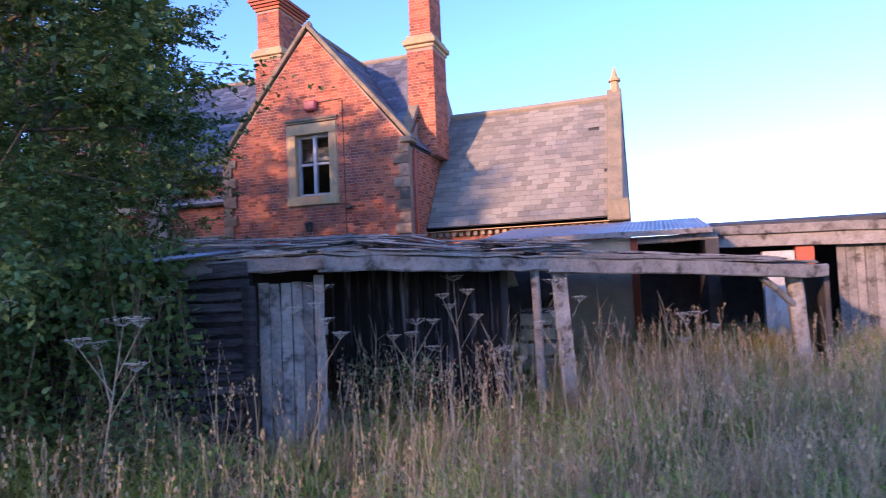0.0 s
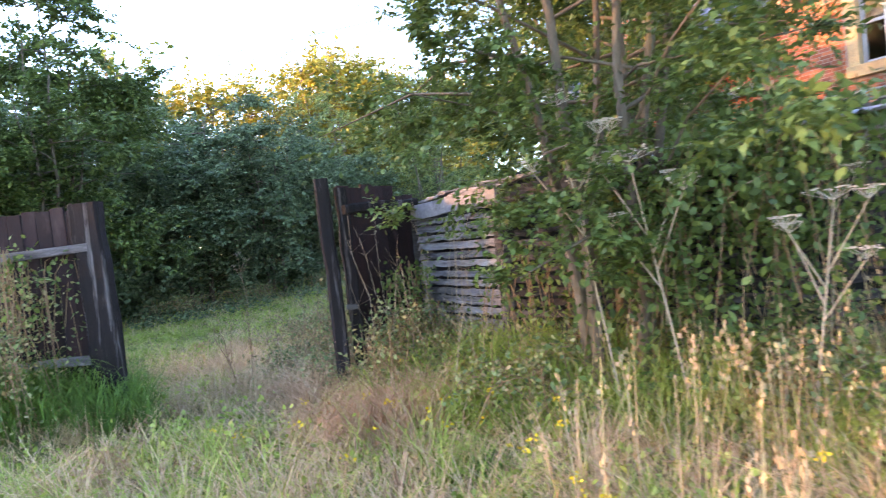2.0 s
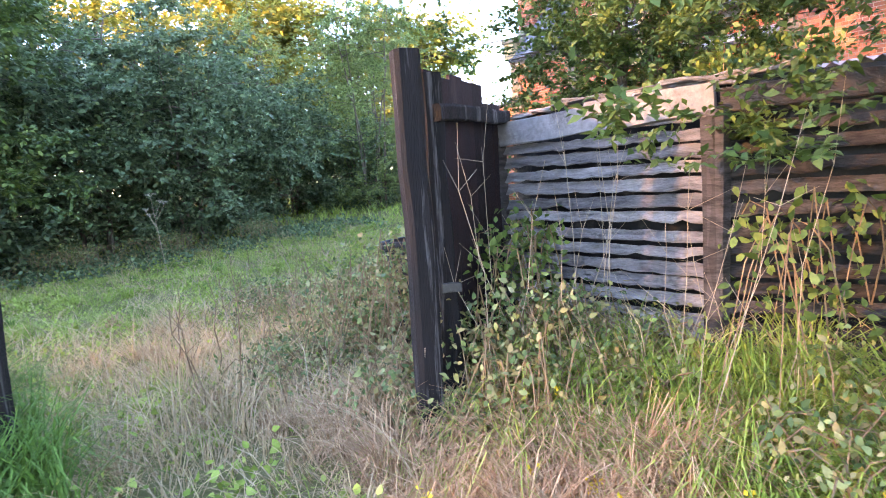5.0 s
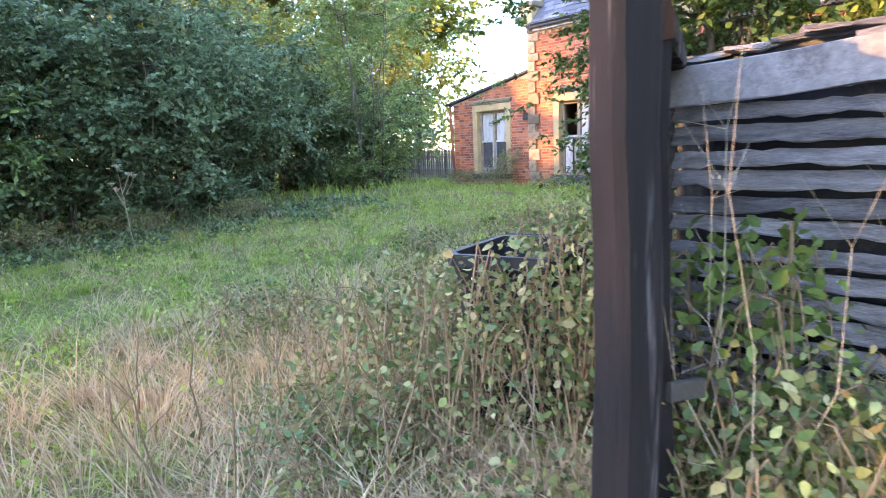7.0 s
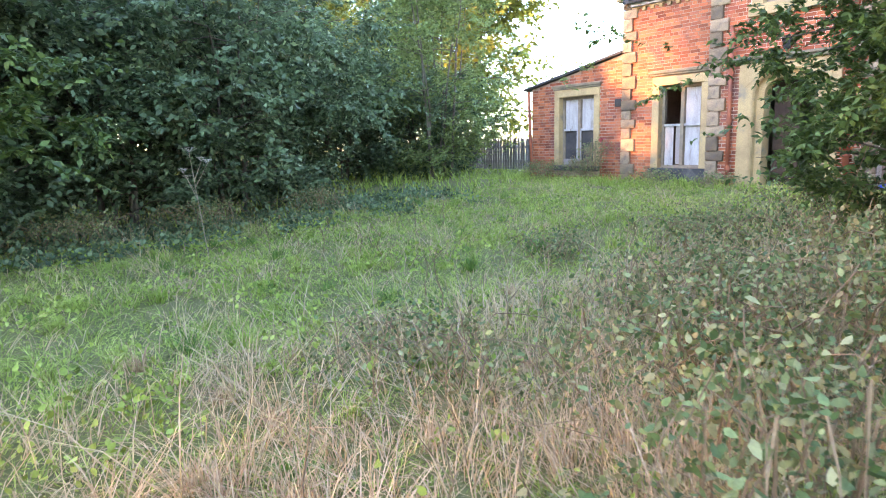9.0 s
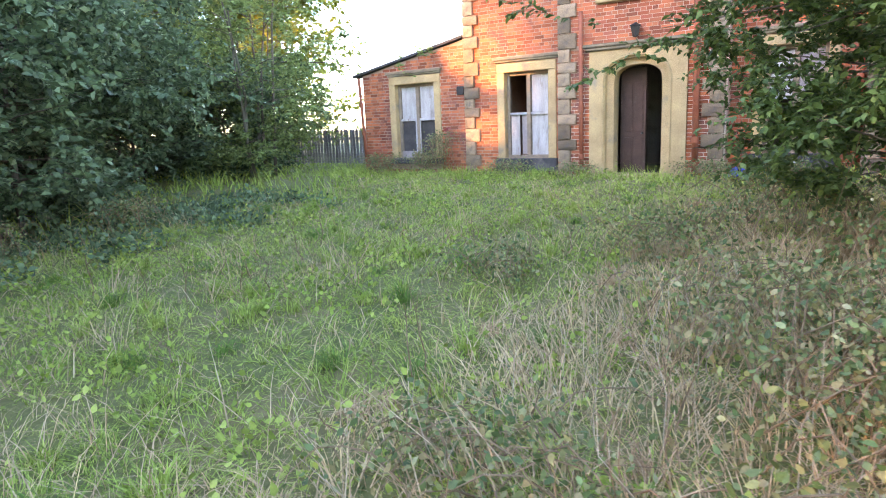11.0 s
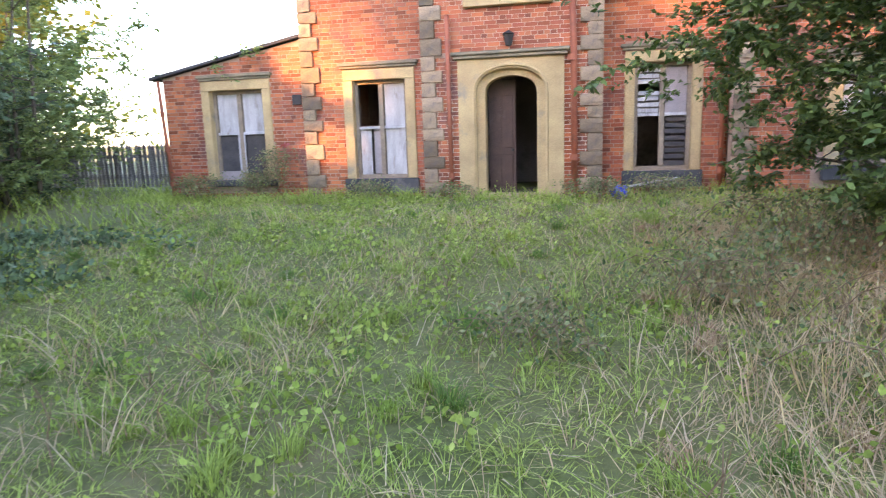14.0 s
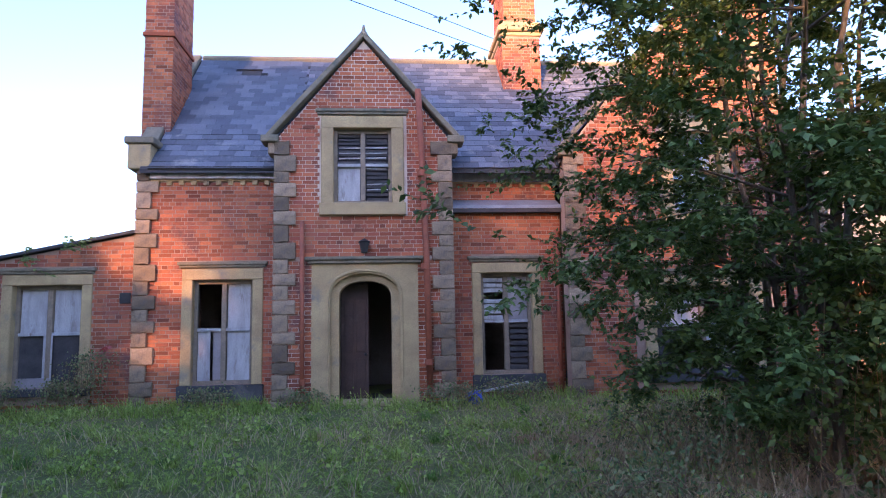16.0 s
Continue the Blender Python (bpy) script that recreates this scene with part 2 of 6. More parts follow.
M_RED = mat("faded_red_plastic", (0.42, 0.10, 0.10), (0.30, 0.07, 0.08), 6, 60, 0.5, 0.1)


def glass_mat(name):
    m = bpy.data.materials.new(name)
    m.use_nodes = True
    b = m.node_tree.nodes["Principled BSDF"]
    b.inputs["Base Color"].default_value = (0.75, 0.82, 0.85, 1)
    b.inputs["Roughness"].default_value = 0.06
    b.inputs["Transmission Weight"].default_value = 1.0
    b.inputs["IOR"].default_value = 1.45
    return m


M_GLASS = glass_mat("dusty_glass")

# ---- building blocks ----
PLACED = {}


def thing(name, loc, label, category, group="", kind=""):
    ob = new(name)
    ob.location = loc
    ob.empty_display_size = 0.2
    PLACED[ob] = Matrix.Translation(loc)
    return tagged(ob, label, category, group, kind)


def mesh_of(name, bm, material, smooth=False):
    me = bpy.data.meshes.new(name)
    if isinstance(bm, bmesh.types.BMesh):
        bmesh.ops.recalc_face_normals(bm, faces=bm.faces)
        bm.to_mesh(me)
        bm.free()
    else:
        me.from_pydata(bm[0], [], bm[1])
    me.materials.append(material)
    if smooth:
        me.polygons.foreach_set("use_smooth", [True] * len(me.polygons))
    return me


SINGLE = ("wall", "partition", "side_wall", "back_wall", "floor", "ceiling", "meeting_rail")


def islands(bm):
    """The separate pieces of a bmesh, each as a list of points and faces."""
    bmesh.ops.recalc_face_normals(bm, faces=bm.faces)
    seen, out = set(), []
    for f0 in bm.faces:
        if f0 in seen:
            continue
        stack, group = [f0], []
        seen.add(f0)
        while stack:
            f = stack.pop()
            group.append(f)
            for v in f.verts:
                for g in v.link_faces:
                    if g not in seen:
                        seen.add(g)
                        stack.append(g)
        index, points, faces = {}, [], []
        for f in group:
            for v in f.verts:
                if v not in index:
                    index[v] = len(points)
                    points.append(tuple(v.co))
            faces.append(tuple(index[v] for v in f.verts))
        out.append((points, faces))
    bm.free()
    return out


def part(name, bm, material, parent=None, label="", smooth=False, kind=""):
    """One mesh object, in world coordinates, under a thing or a part."""
    if name in SINGLE and isinstance(bm, bmesh.types.BMesh):
        rest = islands(bm)
        for other in rest[1:]:
            part(name, other, material, parent, label, smooth, kind)
        bm = rest[0]
    me = bm if isinstance(bm, bpy.types.Mesh) else mesh_of(name, bm, material, smooth)
    ob = new(name, me)
    PLACED[ob] = Matrix.Identity(4)
    if parent:
        ob.parent = parent
        ob.matrix_parent_inverse = PLACED[parent].inverted()
    return tagged(ob, label, kind=kind)


def boxes(*specs):
    """A bmesh of boxes (x0, x1, y0, y1, z0, z1) with slightly eased edges."""
    bm = bmesh.new()
    for x0, x1, y0, y1, z0, z1 in specs:
        made = bmesh.ops.create_cube(bm, size=1)["verts"]
        for v in made:
            v.co = Vector(((x0 + x1) / 2 + v.co.x * (x1 - x0), (y0 + y1) / 2 + v.co.y * (y1 - y0), (z0 + z1) / 2 + v.co.z * (z1 - z0)))
    return bm


def eased(bm, width=0.008):
    bmesh.ops.bevel(bm, geom=bm.edges[:], offset=width, segments=1, affect='EDGES')
    return bm


def prism(points, axis, a, b):
    """A polygon given in the plane across axis ('x': y,z; 'y': x,z), pulled from a to b."""
    bm = bmesh.new()
    put = (lambda p, d: (d, p[0], p[1])) if axis == "x" else (lambda p, d: (p[0], d, p[1]))
    lo = [bm.verts.new(put(p, a)) for p in points]
    hi = [bm.verts.new(put(p, b)) for p in points]
    n = len(points)
    bm.faces.new(lo)
    bm.faces.new(hi[::-1])
    for i in range(n):
        bm.faces.new((lo[i], lo[(i + 1) % n], hi[(i + 1) % n], hi[i]))
    return bm


def beam(p0, p1, w, h, up=(0, 0, 1), segs=6, wob=0.006, bm=None, rng=random, taper=1.0):
    """A rough-sawn timber from p0 to p1, w wide and h high, with worn edges."""
    bm = bm or bmesh.new()
    p0, p1, up = Vector(p0), Vector(p1), Vector(up)
    d = (p1 - p0).normalized()
    side = d.cross(up).normalized()
    up = side.cross(d).normalized()
    c = 0.16 * min(w, h)
    ring = [(-w / 2 + c, -h / 2), (w / 2 - c, -h / 2), (w / 2, -h / 2 + c), (w / 2, h / 2 - c), (w / 2 - c, h / 2), (-w / 2 + c, h / 2), (-w / 2, h / 2 - c), (-w / 2, -h / 2 + c)]
    rows = []
    for i in range(segs + 1):
        f = i / segs
        k = 1 + (taper - 1) * f
        base = p0.lerp(p1, f) + side * rng.uniform(-wob, wob) + up * rng.uniform(-wob, wob)
        end = 0.02 * rng.uniform(-1, 1) if i in (0, segs) else 0
        rows.append([bm.verts.new(base + side * (a * k + rng.uniform(-wob, wob) * 0.5) + up * (b * k + rng.uniform(-wob, wob) * 0.5) + d * end) for a, b in ring])
    for r, s in zip(rows, rows[1:]):
        for i in range(8):
            bm.faces.new((r[i], r[(i + 1) % 8], s[(i + 1) % 8], s[i]))
    bm.faces.new(rows[0][::-1])
    bm.faces.new(rows[-1])
    return bm


def tube(points, radii, sides=7, bm=None, caps=True):
    bm = bm or bmesh.new()
    pts = [Vector(p) for p in points]
    rings = []
    for i, p in enumerate(pts):
        d = (pts[min(i + 1, len(pts) - 1)] - pts[max(i - 1, 0)]).normalized()
        s = d.cross(Vector((0.31, 0.95, 0.05))).normalized()
        u = s.cross(d)
        r = radii[i] if hasattr(radii, "__len__") else radii
        rings.append([bm.verts.new(p + (s * math.cos(2 * math.pi * k / sides) + u * math.sin(2 * math.pi * k / sides)) * r) for k in range(sides)])
    for a, b in zip(rings, rings[1:]):
        for k in range(sides):
            bm.faces.new((a[k], a[(k + 1) % sides], b[(k + 1) % sides], b[k]))
    if caps:
        bm.faces.new(rings[0][::-1])
        bm.faces.new(rings[-1])
    return bm


def smooth_step(a, b, v):
    f = np.clip((v - a) / (b - a), 0, 1)
    return f * f * (3 - 2 * f)


def ground_z(x, y):
    """Height of the turf: level at the gate, rising gently to the house."""
    x, y = np.asarray(x, float), np.asarray(y, float)
    z = 0.42 * smooth_step(-12.5, -2.0, y)
    z = z + 0.035 * np.sin(x * 1.3 + 0.7 * y) * np.sin(0.9 * y - 0.4 * x) + 0.02 * np.sin(2.9 * x) * np.sin(2.3 * y + 1.0)
    f = np.clip((x - 6.3) / 4.2, 0, 1)
    z = z + 0.36 * np.exp(-((y + 11.75 - 1.6 * f) / 0.62) ** 2) * smooth_step(5.6, 6.9, x) * smooth_step(12.2, 10.6, x)
    z = z + 0.42 * np.exp(-(((x - 5.6) / 0.9) ** 2 + ((y + 15.0) / 1.0) ** 2))
    return z


def gz(x, y):
    return float(ground_z(x, y))


# ---- ground ----
def make_ground():
    xs = np.concatenate([[-700, -300, -150, -80], np.arange(-50, 50.1, 1.0), [80, 150, 300, 700]])
    xs = np.unique(np.concatenate([xs, np.arange(-12, 20, 0.4)]))
    ys = np.concatenate([[-700, -300, -150, -80], np.arange(-50, 50.1, 1.0), [80, 150, 300, 700]])
    ys = np.unique(np.concatenate([ys, np.arange(-18, 3, 0.4)]))
    gx, gy = np.meshgrid(xs, ys)
    verts = np.stack([gx.ravel(), gy.ravel(), ground_z(gx, gy).ravel()], 1)
    nx = len(xs)
    idx = [(j * nx + i, j * nx + i + 1, (j + 1) * nx + i + 1, (j + 1) * nx + i) for j in range(len(ys) - 1) for i in range(nx - 1)]
    ob = part("ground", (verts.tolist(), idx), M_EARTH, None, "matted turf and soil under rough grass", True, "structure")
    ob["category"] = "ground"


make_ground()

# ---- the house ----
house = thing("house", (0, 0, 0.45), "derelict red brick station house with stone dressings and slate roofs", "house")
BASE = 0.30
brick_v, brick_f = [], []
singles = []


def lay_bricks(intervals, z0, z1, place, flip=False, single=None):
    """Courses of bricks on a wall; intervals(z) gives the stretches to fill, place(u, z, d) the point d proud of it."""
    rng = random.Random(int(z0 * 100) + int(z1 * 977))
    rows = int((z1 - z0) / 0.075)
    for r in range(rows):
        za = z0 + r * 0.075
        zb = za + 0.063
        head = r % 4 == 3
        step = 0.1125 if head else 0.225
        for a, b in intervals(za + 0.033):
            u = math.floor(a / step) * step + (0.056 if r % 2 else 0.0) - step
            while u < b:
                ua, ub = max(u, a), min(u + step - 0.012, b)
                u += step
                if ub - ua < 0.03:
                    continue
                d = rng.uniform(0.003, 0.008)
                if rng.random() < 0.01:
                    d = 0.0012
                if single is not None and len(single) < 300 and ub - ua > step - 0.0125:
                    single.append((head, (ua + ub) / 2, (za + zb) / 2, d))
                    continue
                n = len(brick_v)
                e = 0.002
                brick_v.extend(place(*q) for q in ((ua, za, 0), (ub, za, 0), (ub, zb, 0), (ua, zb, 0), (ua + e, za + e, d), (ub - e, za + e, d), (ub - e, zb - e, d), (ua + e, zb - e, d)))
                quads = ((4, 5, 6, 7), (0, 1, 5, 4), (1, 2, 6, 5), (2, 3, 7, 6), (3, 0, 4, 7))
                brick_f.extend(tuple(n + i for i in (q[::-1] if flip else q)) for q in quads)


def cut(a, b, z, holes):
    """The stretch a..b at height z, less the holes (u0, u1, z0, z1)."""
    out = [(a, b)]
    for u0, u1, z0, z1 in holes:
        if z0 <= z <= z1:
            nxt = []
            for p, q in out:
                if u1 <= p or u0 >= q:
                    nxt.append((p, q))
                else:
                    if p < u0:
                        nxt.append((p, u0))
                    if q > u1:
                        nxt.append((u1, q))
            out = nxt
    return out


def wall_boxes(x0, x1, y0, y1, z0, z1, holes):
    """A wall slab with openings right through it, as one closed mesh."""
    xs = sorted({x0, x1, *(min(max(h[k], x0), x1) for h in holes for k in (0, 1))})
    zs = sorted({z0, z1, *(min(max(h[k], z0), z1) for h in holes for k in (2, 3))})
    bm = bmesh.new()
    made = {}

    def vert(i, y, k):
        if (i, y, k) not in made:
            made[i, y, k] = bm.verts.new((xs[i], y, zs[k]))
        return made[i, y, k]

    def solid(i, k):
        if not (0 <= i < len(xs) - 1 and 0 <= k < len(zs) - 1):
            return False
        cx, cz = (xs[i] + xs[i + 1]) / 2, (zs[k] + zs[k + 1]) / 2
        return not any(h[0] < cx < h[1] and h[2] < cz < h[3] for h in holes)

    for i in range(len(xs) - 1):
        for k in range(len(zs) - 1):
            if not solid(i, k):
                continue
            for y in (y0, y1):
                bm.faces.new((vert(i, y, k), vert(i + 1, y, k), vert(i + 1, y, k + 1), vert(i, y, k + 1)))
            for di, dk, a, b in ((-1, 0, (i, k), (i, k + 1)), (1, 0, (i + 1, k), (i + 1, k + 1)), (0, -1, (i, k), (i + 1, k)), (0, 1, (i, k + 1), (i + 1, k + 1))):
                if not solid(i + di, k + dk):
                    bm.faces.new((vert(a[0], y0, a[1]), vert(b[0], y0, b[1]), vert(b[0], y1, b[1]), vert(a[0], y1, a[1])))
    return bm


def on_front(y):
    return lambda u, z, d: (u, y - d, z)


# openings in the stonework: (x0, x1, z0, z1)
O_WIN1, O_DOOR, O_UP = (-3.20, -2.10, 0.78, 2.72), (-0.47, 0.48, 0.46, 2.64), (-0.57, 0.52, 4.06, 5.50)
O_WIN2, O_LEAN = (2.20, 3.20, 0.84, 2.78), (-6.38, -5.16, 0.80, 2.66)
O_WUP, O_WLOW = (5.95, 6.90, 3.90, 5.46), (5.45, 7.40, 0.90, 2.45)


def grow(o, side, top, bottom=0.0):
    return (o[0] - side, o[1] + side, o[2] - bottom, o[3] + top)


T = 0.34
# main range, left of the porch bay
w = part("wall", wall_boxes(-4.25, -1.60, 0, T, BASE, 4.85, [O_WIN1]), M_MORTAR, house, "red brick wall with pale lime joints")
lay_bricks(lambda z: cut(-4.05, -1.62, z, [grow(O_WIN1, 0.19, 0.34, 0.3)]), BASE, 4.62, on_front(0))
# porch bay with its gable
bay_wall = part("wall", wall_boxes(-1.60, 1.60, -0.5, -0.5 + T, BASE, 5.28, [grow(O_DOOR, 0.2, 0.22), O_UP]), M_MORTAR_PALE, house, "red brick porch bay")
# the opening of the upper window reaches into the gable
part("wall", wall_boxes(-0.95, 0.95, -0.5, -0.5 + T, 5.28, 5.90, [(-0.57, 0.52, 5.28, 5.50)]), M_MORTAR_PALE, house)
for pts in ([(-1.60, 5.28), (-0.95, 5.28), (-0.95, 6.06)], [(1.60, 5.28), (0.95, 6.06), (0.95, 5.28)], [(-0.95, 5.90), (0.95, 5.90), (0.95, 6.06), (0, 7.20), (-0.95, 6.06)]):
    part("wall", prism(pts, "y", -0.5, -0.5 + T), M_MORTAR_PALE, house)


def bay_span(z):
    half = 1.40 if z < 4.98 else min(1.585, (7.20 - z) * 0.833)
    return cut(-half, half, z, [(-0.95, 0.97, 0.3, 3.06), (-0.82, 0.80, 3.80, 5.86)]) if half > 0.04 else []


bay_single = []
lay_bricks(bay_span, 3.075, 7.1, on_front(-0.5), single=bay_single)
lay_bricks(bay_span, BASE, 3.0, on_front(-0.5))
for s in (-1, 1):
    part("wall", boxes((s * 1.60 - (T if s > 0 else 0), s * 1.60 + (T if s < 0 else 0), -0.5 + T, 0.25, BASE, 5.2)), M_MORTAR, house)
# between bay and cross wing: lower wall forward, upper wall set back
part("wall", wall_boxes(1.60, 3.80, 0, T, BASE, 4.02, [O_WIN2]), M_MORTAR, house)
lay_bricks(lambda z: cut(1.62, 3.80, z, [grow(O_WIN2, 0.17, 0.33, 0.34)]), BASE, 3.98, on_front(0))
part("wall", boxes((1.60, 3.80, 0.25, 0.25 + T, 4.0, 4.85)), M_MORTAR, house)
lay_bricks(lambda z: [(1.62, 3.80)], 4.22, 4.62, on_front(0.25))
# cross wing and its gable
part("wall", wall_boxes(3.80, 9.00, -0.46, -0.46 + T, BASE, 5.0, [O_WUP, O_WLOW]), M_MORTAR, house)
part("wall", wall_boxes(5.2, 7.6, -0.46, -0.46 + T, 5.0, 5.95, [(5.95, 6.90, 5.0, 5.46)]), M_MORTAR, house)
for pts in ([(3.80, 5.0), (5.2, 5.0), (5.2, 6.70)], [(7.6, 5.0), (9.0, 5.0), (7.6, 6.70)], [(5.2, 5.95), (7.6, 5.95), (7.6, 6.70), (6.40, 8.08), (5.2, 6.70)]):
    part("wall", prism(pts, "y", -0.46, -0.46 + T), M_MORTAR, house)


def wing_span(z):
    lo, hi = 4.03, 8.77
    if z > 4.9:
        half = (8.08 - z) / 1.214
        lo, hi = max(3.82, 6.4 - half), min(8.98, 6.4 + half)
    return cut(lo, hi, z, [(5.68, 7.14, 3.62, 5.86), (5.05, 7.80, 0.55, 2.80)]) if hi - lo > 0.06 else []


lay_bricks(wing_span, BASE, 8.0, on_front(-0.46))
# ends and back
part("wall", prism([(0, BASE), (6.0, BASE), (6.0, 4.85), (3.0, 8.25), (0, 4.85)], "x", -4.25, -4.25 + T), M_MORTAR, house)
part("wall", prism([(-0.46 + T, BASE), (6.0, BASE), (6.0, 4.90), (-0.46 + T, 4.90)], "x", 9.0 - T, 9.0), M_MORTAR, house)
part("wall", prism([(3.80, 4.86), (8.66, 4.86), (6.4, 7.9)], "y", 6.0 - T, 6.0), M_MORTAR, house)
lay_bricks(lambda z: [(-0.25, 6.0)], 2.4, 4.88, lambda u, z, d: (9.0 + d, u, z))
part("wall", boxes((-4.25 + T, 9.0 - T, 6.0 - T, 6.0, BASE, 4.85)), M_MORTAR, house)
# rooms behind the openings
part("floor", boxes((-7.1, 8.6, 0.35, 5.6, 0.30, 0.44), (-1.26, 1.26, -0.15, 0.35, 0.30, 0.44)), M_ROOMFLOOR, house, "dusty boarded floor")
part("ceiling", boxes((-3.9, 8.6, 0.36, 5.6, 3.30, 3.42), (-1.24, 1.24, -0.14, 0.36, 3.30, 3.42)), M_PLASTER, house)
part("partition", boxes((-1.62, -1.50, 0.36, 5.6, 0.44, 3.3), (1.50, 1.62, 0.36, 5.6, 0.44, 3.3), (3.7, 3.82, 0.36, 5.6, 0.44, 3.3), (-3.9, 3.7, 3.0, 3.1, 0.44, 3.3)), M_PLASTER, house)
# lean-to
part("wall", wall_boxes(-7.45, -4.25, 0, 0.25, BASE, 2.84, [(O_LEAN[0], O_LEAN[1], O_LEAN[2], O_LEAN[3])]), M_MORTAR, house)
part("wall", prism([(-7.45, 2.84), (-4.25, 2.84), (-4.25, 3.58), (-7.45, 2.95)], "y", 0, 0.25), M_MORTAR, house)
lay_bricks(lambda z: cut(-7.43 if z < 2.9 else -7.43 + (z - 2.9) / 0.197, -4.26, z, [grow(O_LEAN, 0.18, 0.32, 0.28)]), BASE, 3.52, on_front(0))
part("wall", boxes((-7.45, -7.2, 0.25, 4.0, BASE, 2.9), (-7.2, -4.25, 3.75, 4.0, BASE, 3.0)), M_MORTAR, house)
# low wing
part("wall", boxes((9.0, 13.7, 0.75, 1.0, BASE, 2.98), (9.0, 13.7, 5.0, 5.25, BASE, 2.98)), M_MORTAR, house)
lay_bricks(lambda z: [(9.0, 13.65)], 1.6, 2.9, on_front(0.75))
part("wall", prism([(0.7, BASE), (5.3, BASE), (5.3, 3.1), (3.0, 6.35), (0.7, 3.1)], "x", 13.45, 13.75), M_MORTAR, house)
part("brickwork", (brick_v, brick_f), M_BRICK, house, kind="stuff")

# quoins
STONE_RNG = random.Random(5)


def quoin_mesh(wd, h, dp):
    bm = boxes((-wd / 2, wd / 2, -dp, 0, -h / 2, h / 2))
    bmesh.ops.subdivide_edges(bm, edges=bm.edges[:], cuts=2, use_grid_fill=True)
    for v in bm.verts:
        n = noise.noise(v.co * 11 + Vector((wd * 7, h * 5, 0)))
        v.co += Vector((0.010 * n, -0.05 * abs(noise.noise(v.co * 8 + Vector((h * 30, 0, wd * 20)))), 0.012 * n)) * (1 if v.co.y < -0.01 else 0.2)
    return mesh_of("quoin", eased(bm, 0.007), M_QUOIN)


QUOINS = [quoin_mesh(wd, h, 0.05) for wd in (0.27, 0.40) for h in (0.20, 0.25, 0.30)]


def quoin_column(x, y, z0, z1, side):
    z = z0
    i = 0
    while z < z1 - 0.1:
        k = STONE_RNG.randrange(3)
        h = (0.20, 0.25, 0.30)[k]
        wide = i % 2
        wd = 0.40 if wide else 0.27
        ob = part("quoin", QUOINS[wide * 3 + k], None, house)
        ob.matrix_basis = pose(x + side * wd / 2, y, z + h / 2, 0, 0, STONE_RNG.uniform(-1, 1))
        z += h + 0.012
        i += 1


quoin_column(-4.26, -0.004, BASE, 4.9, 1)
quoin_column(-1.64, -0.504, BASE, 5.2, 1)
quoin_column(1.64, -0.504, BASE, 5.2, -1)
quoin_column(3.78, -0.464, BASE, 4.95, 1)
quoin_column(9.02, -0.464, BASE, 4.95, -1)

# roofs: a deck, then lapped slates
slate_v, slate_f, old_v, old_f = [], [], [], []
slate_singles = []


def lay_slates(p, along, up, length, height, into, span=None, w0=0.30, gauge=0.20, keep=None, lost=()):
    """Rows of lapped slates on a slope from p; span(v) limits each row, keep gathers single slates."""
    p, along, up = Vector(p), Vector(along).normalized(), Vector(up).normalized()
    nrm = along.cross(up).normalized()
    if nrm.z < 0:
        nrm = -nrm
    vs, fs = into
    rng = random.Random(int(length * 1000))
    rows = int(height / gauge)
    for r in range(rows):
        v = r * gauge
        lo, hi = span(v + gauge / 2) if span else (0, length)
        u = lo - (w0 / 2 if r % 2 else 0)
        while u < hi:
            a, b = max(u, lo) + 0.004, min(u + w0, hi) - 0.004
            u += w0
            mid = p + along * ((a + b) / 2) + up * v
            if b - a < 0.05 or rng.random() < 0.0015 or any((mid - Vector(q)).length < r for q, r in lost):
                continue
            drop = rng.uniform(-0.008, 0.008) - (0.05 if rng.random() < 0.012 else 0)
            t = rng.uniform(0.006, 0.011)
            va, vb = v - 0.02 + drop, v + gauge * 1.25
            if keep is not None and len(keep) < 300 and b - a > w0 - 0.02 and 1.0 < v:
                keep.append((p + along * ((a + b) / 2) + up * v + nrm * 0.022, along, up, nrm))
                continue
            n = len(vs)
            pts = [(a, va, 0.016 + t), (b, va, 0.016 + t), (b, vb, 0.004 + t), (a, vb, 0.004 + t), (a, va, 0.012), (b, va, 0.012), (b, vb, 0.0), (a, vb, 0.0)]
            vs.extend(tuple(p + along * q[0] + up * q[1] + nrm * q[2]) for q in pts)
            fs.extend(tuple(n + i for i in q) for q in ((0, 1, 2, 3), (4, 5, 1, 0), (5, 6, 2, 1), (7, 4, 0, 3)))


RISE = (8.30 - 4.80) / 3.22
slope_up = (0, 1, RISE)
slope_len = 3.22 * math.hypot(1, RISE)
deck = prism([(-0.22, 4.78), (3.0, 8.28), (6.22, 4.78), (6.22, 4.70), (3.0, 8.18), (-0.22, 4.70)], "x", -4.15, 8.5)
part("roof", deck, M_UNDER, house, "blue-grey slate roof with slipped slates")
lay_slates((-4.0, -0.22, 4.80), (1, 0, 0), slope_up, 2.6, slope_len, (slate_v, slate_f), keep=slate_singles, lost=[((-2.85, 2.42, 7.66), 0.25), ((-2.62, 2.36, 7.60), 0.2), ((-3.5, 1.6, 6.8), 0.1)])
lay_slates((-1.4, -0.22, 4.80), (1, 0, 0), slope_up, 9.9, slope_len, (slate_v, slate_f))
part("ridge", tube([(-4.0, 3.0, 8.31), (2.9, 3.0, 8.31), (8.5, 3.0, 8.31)], 0.085, 8), M_RIDGE, house, "buff clay ridge tiles")
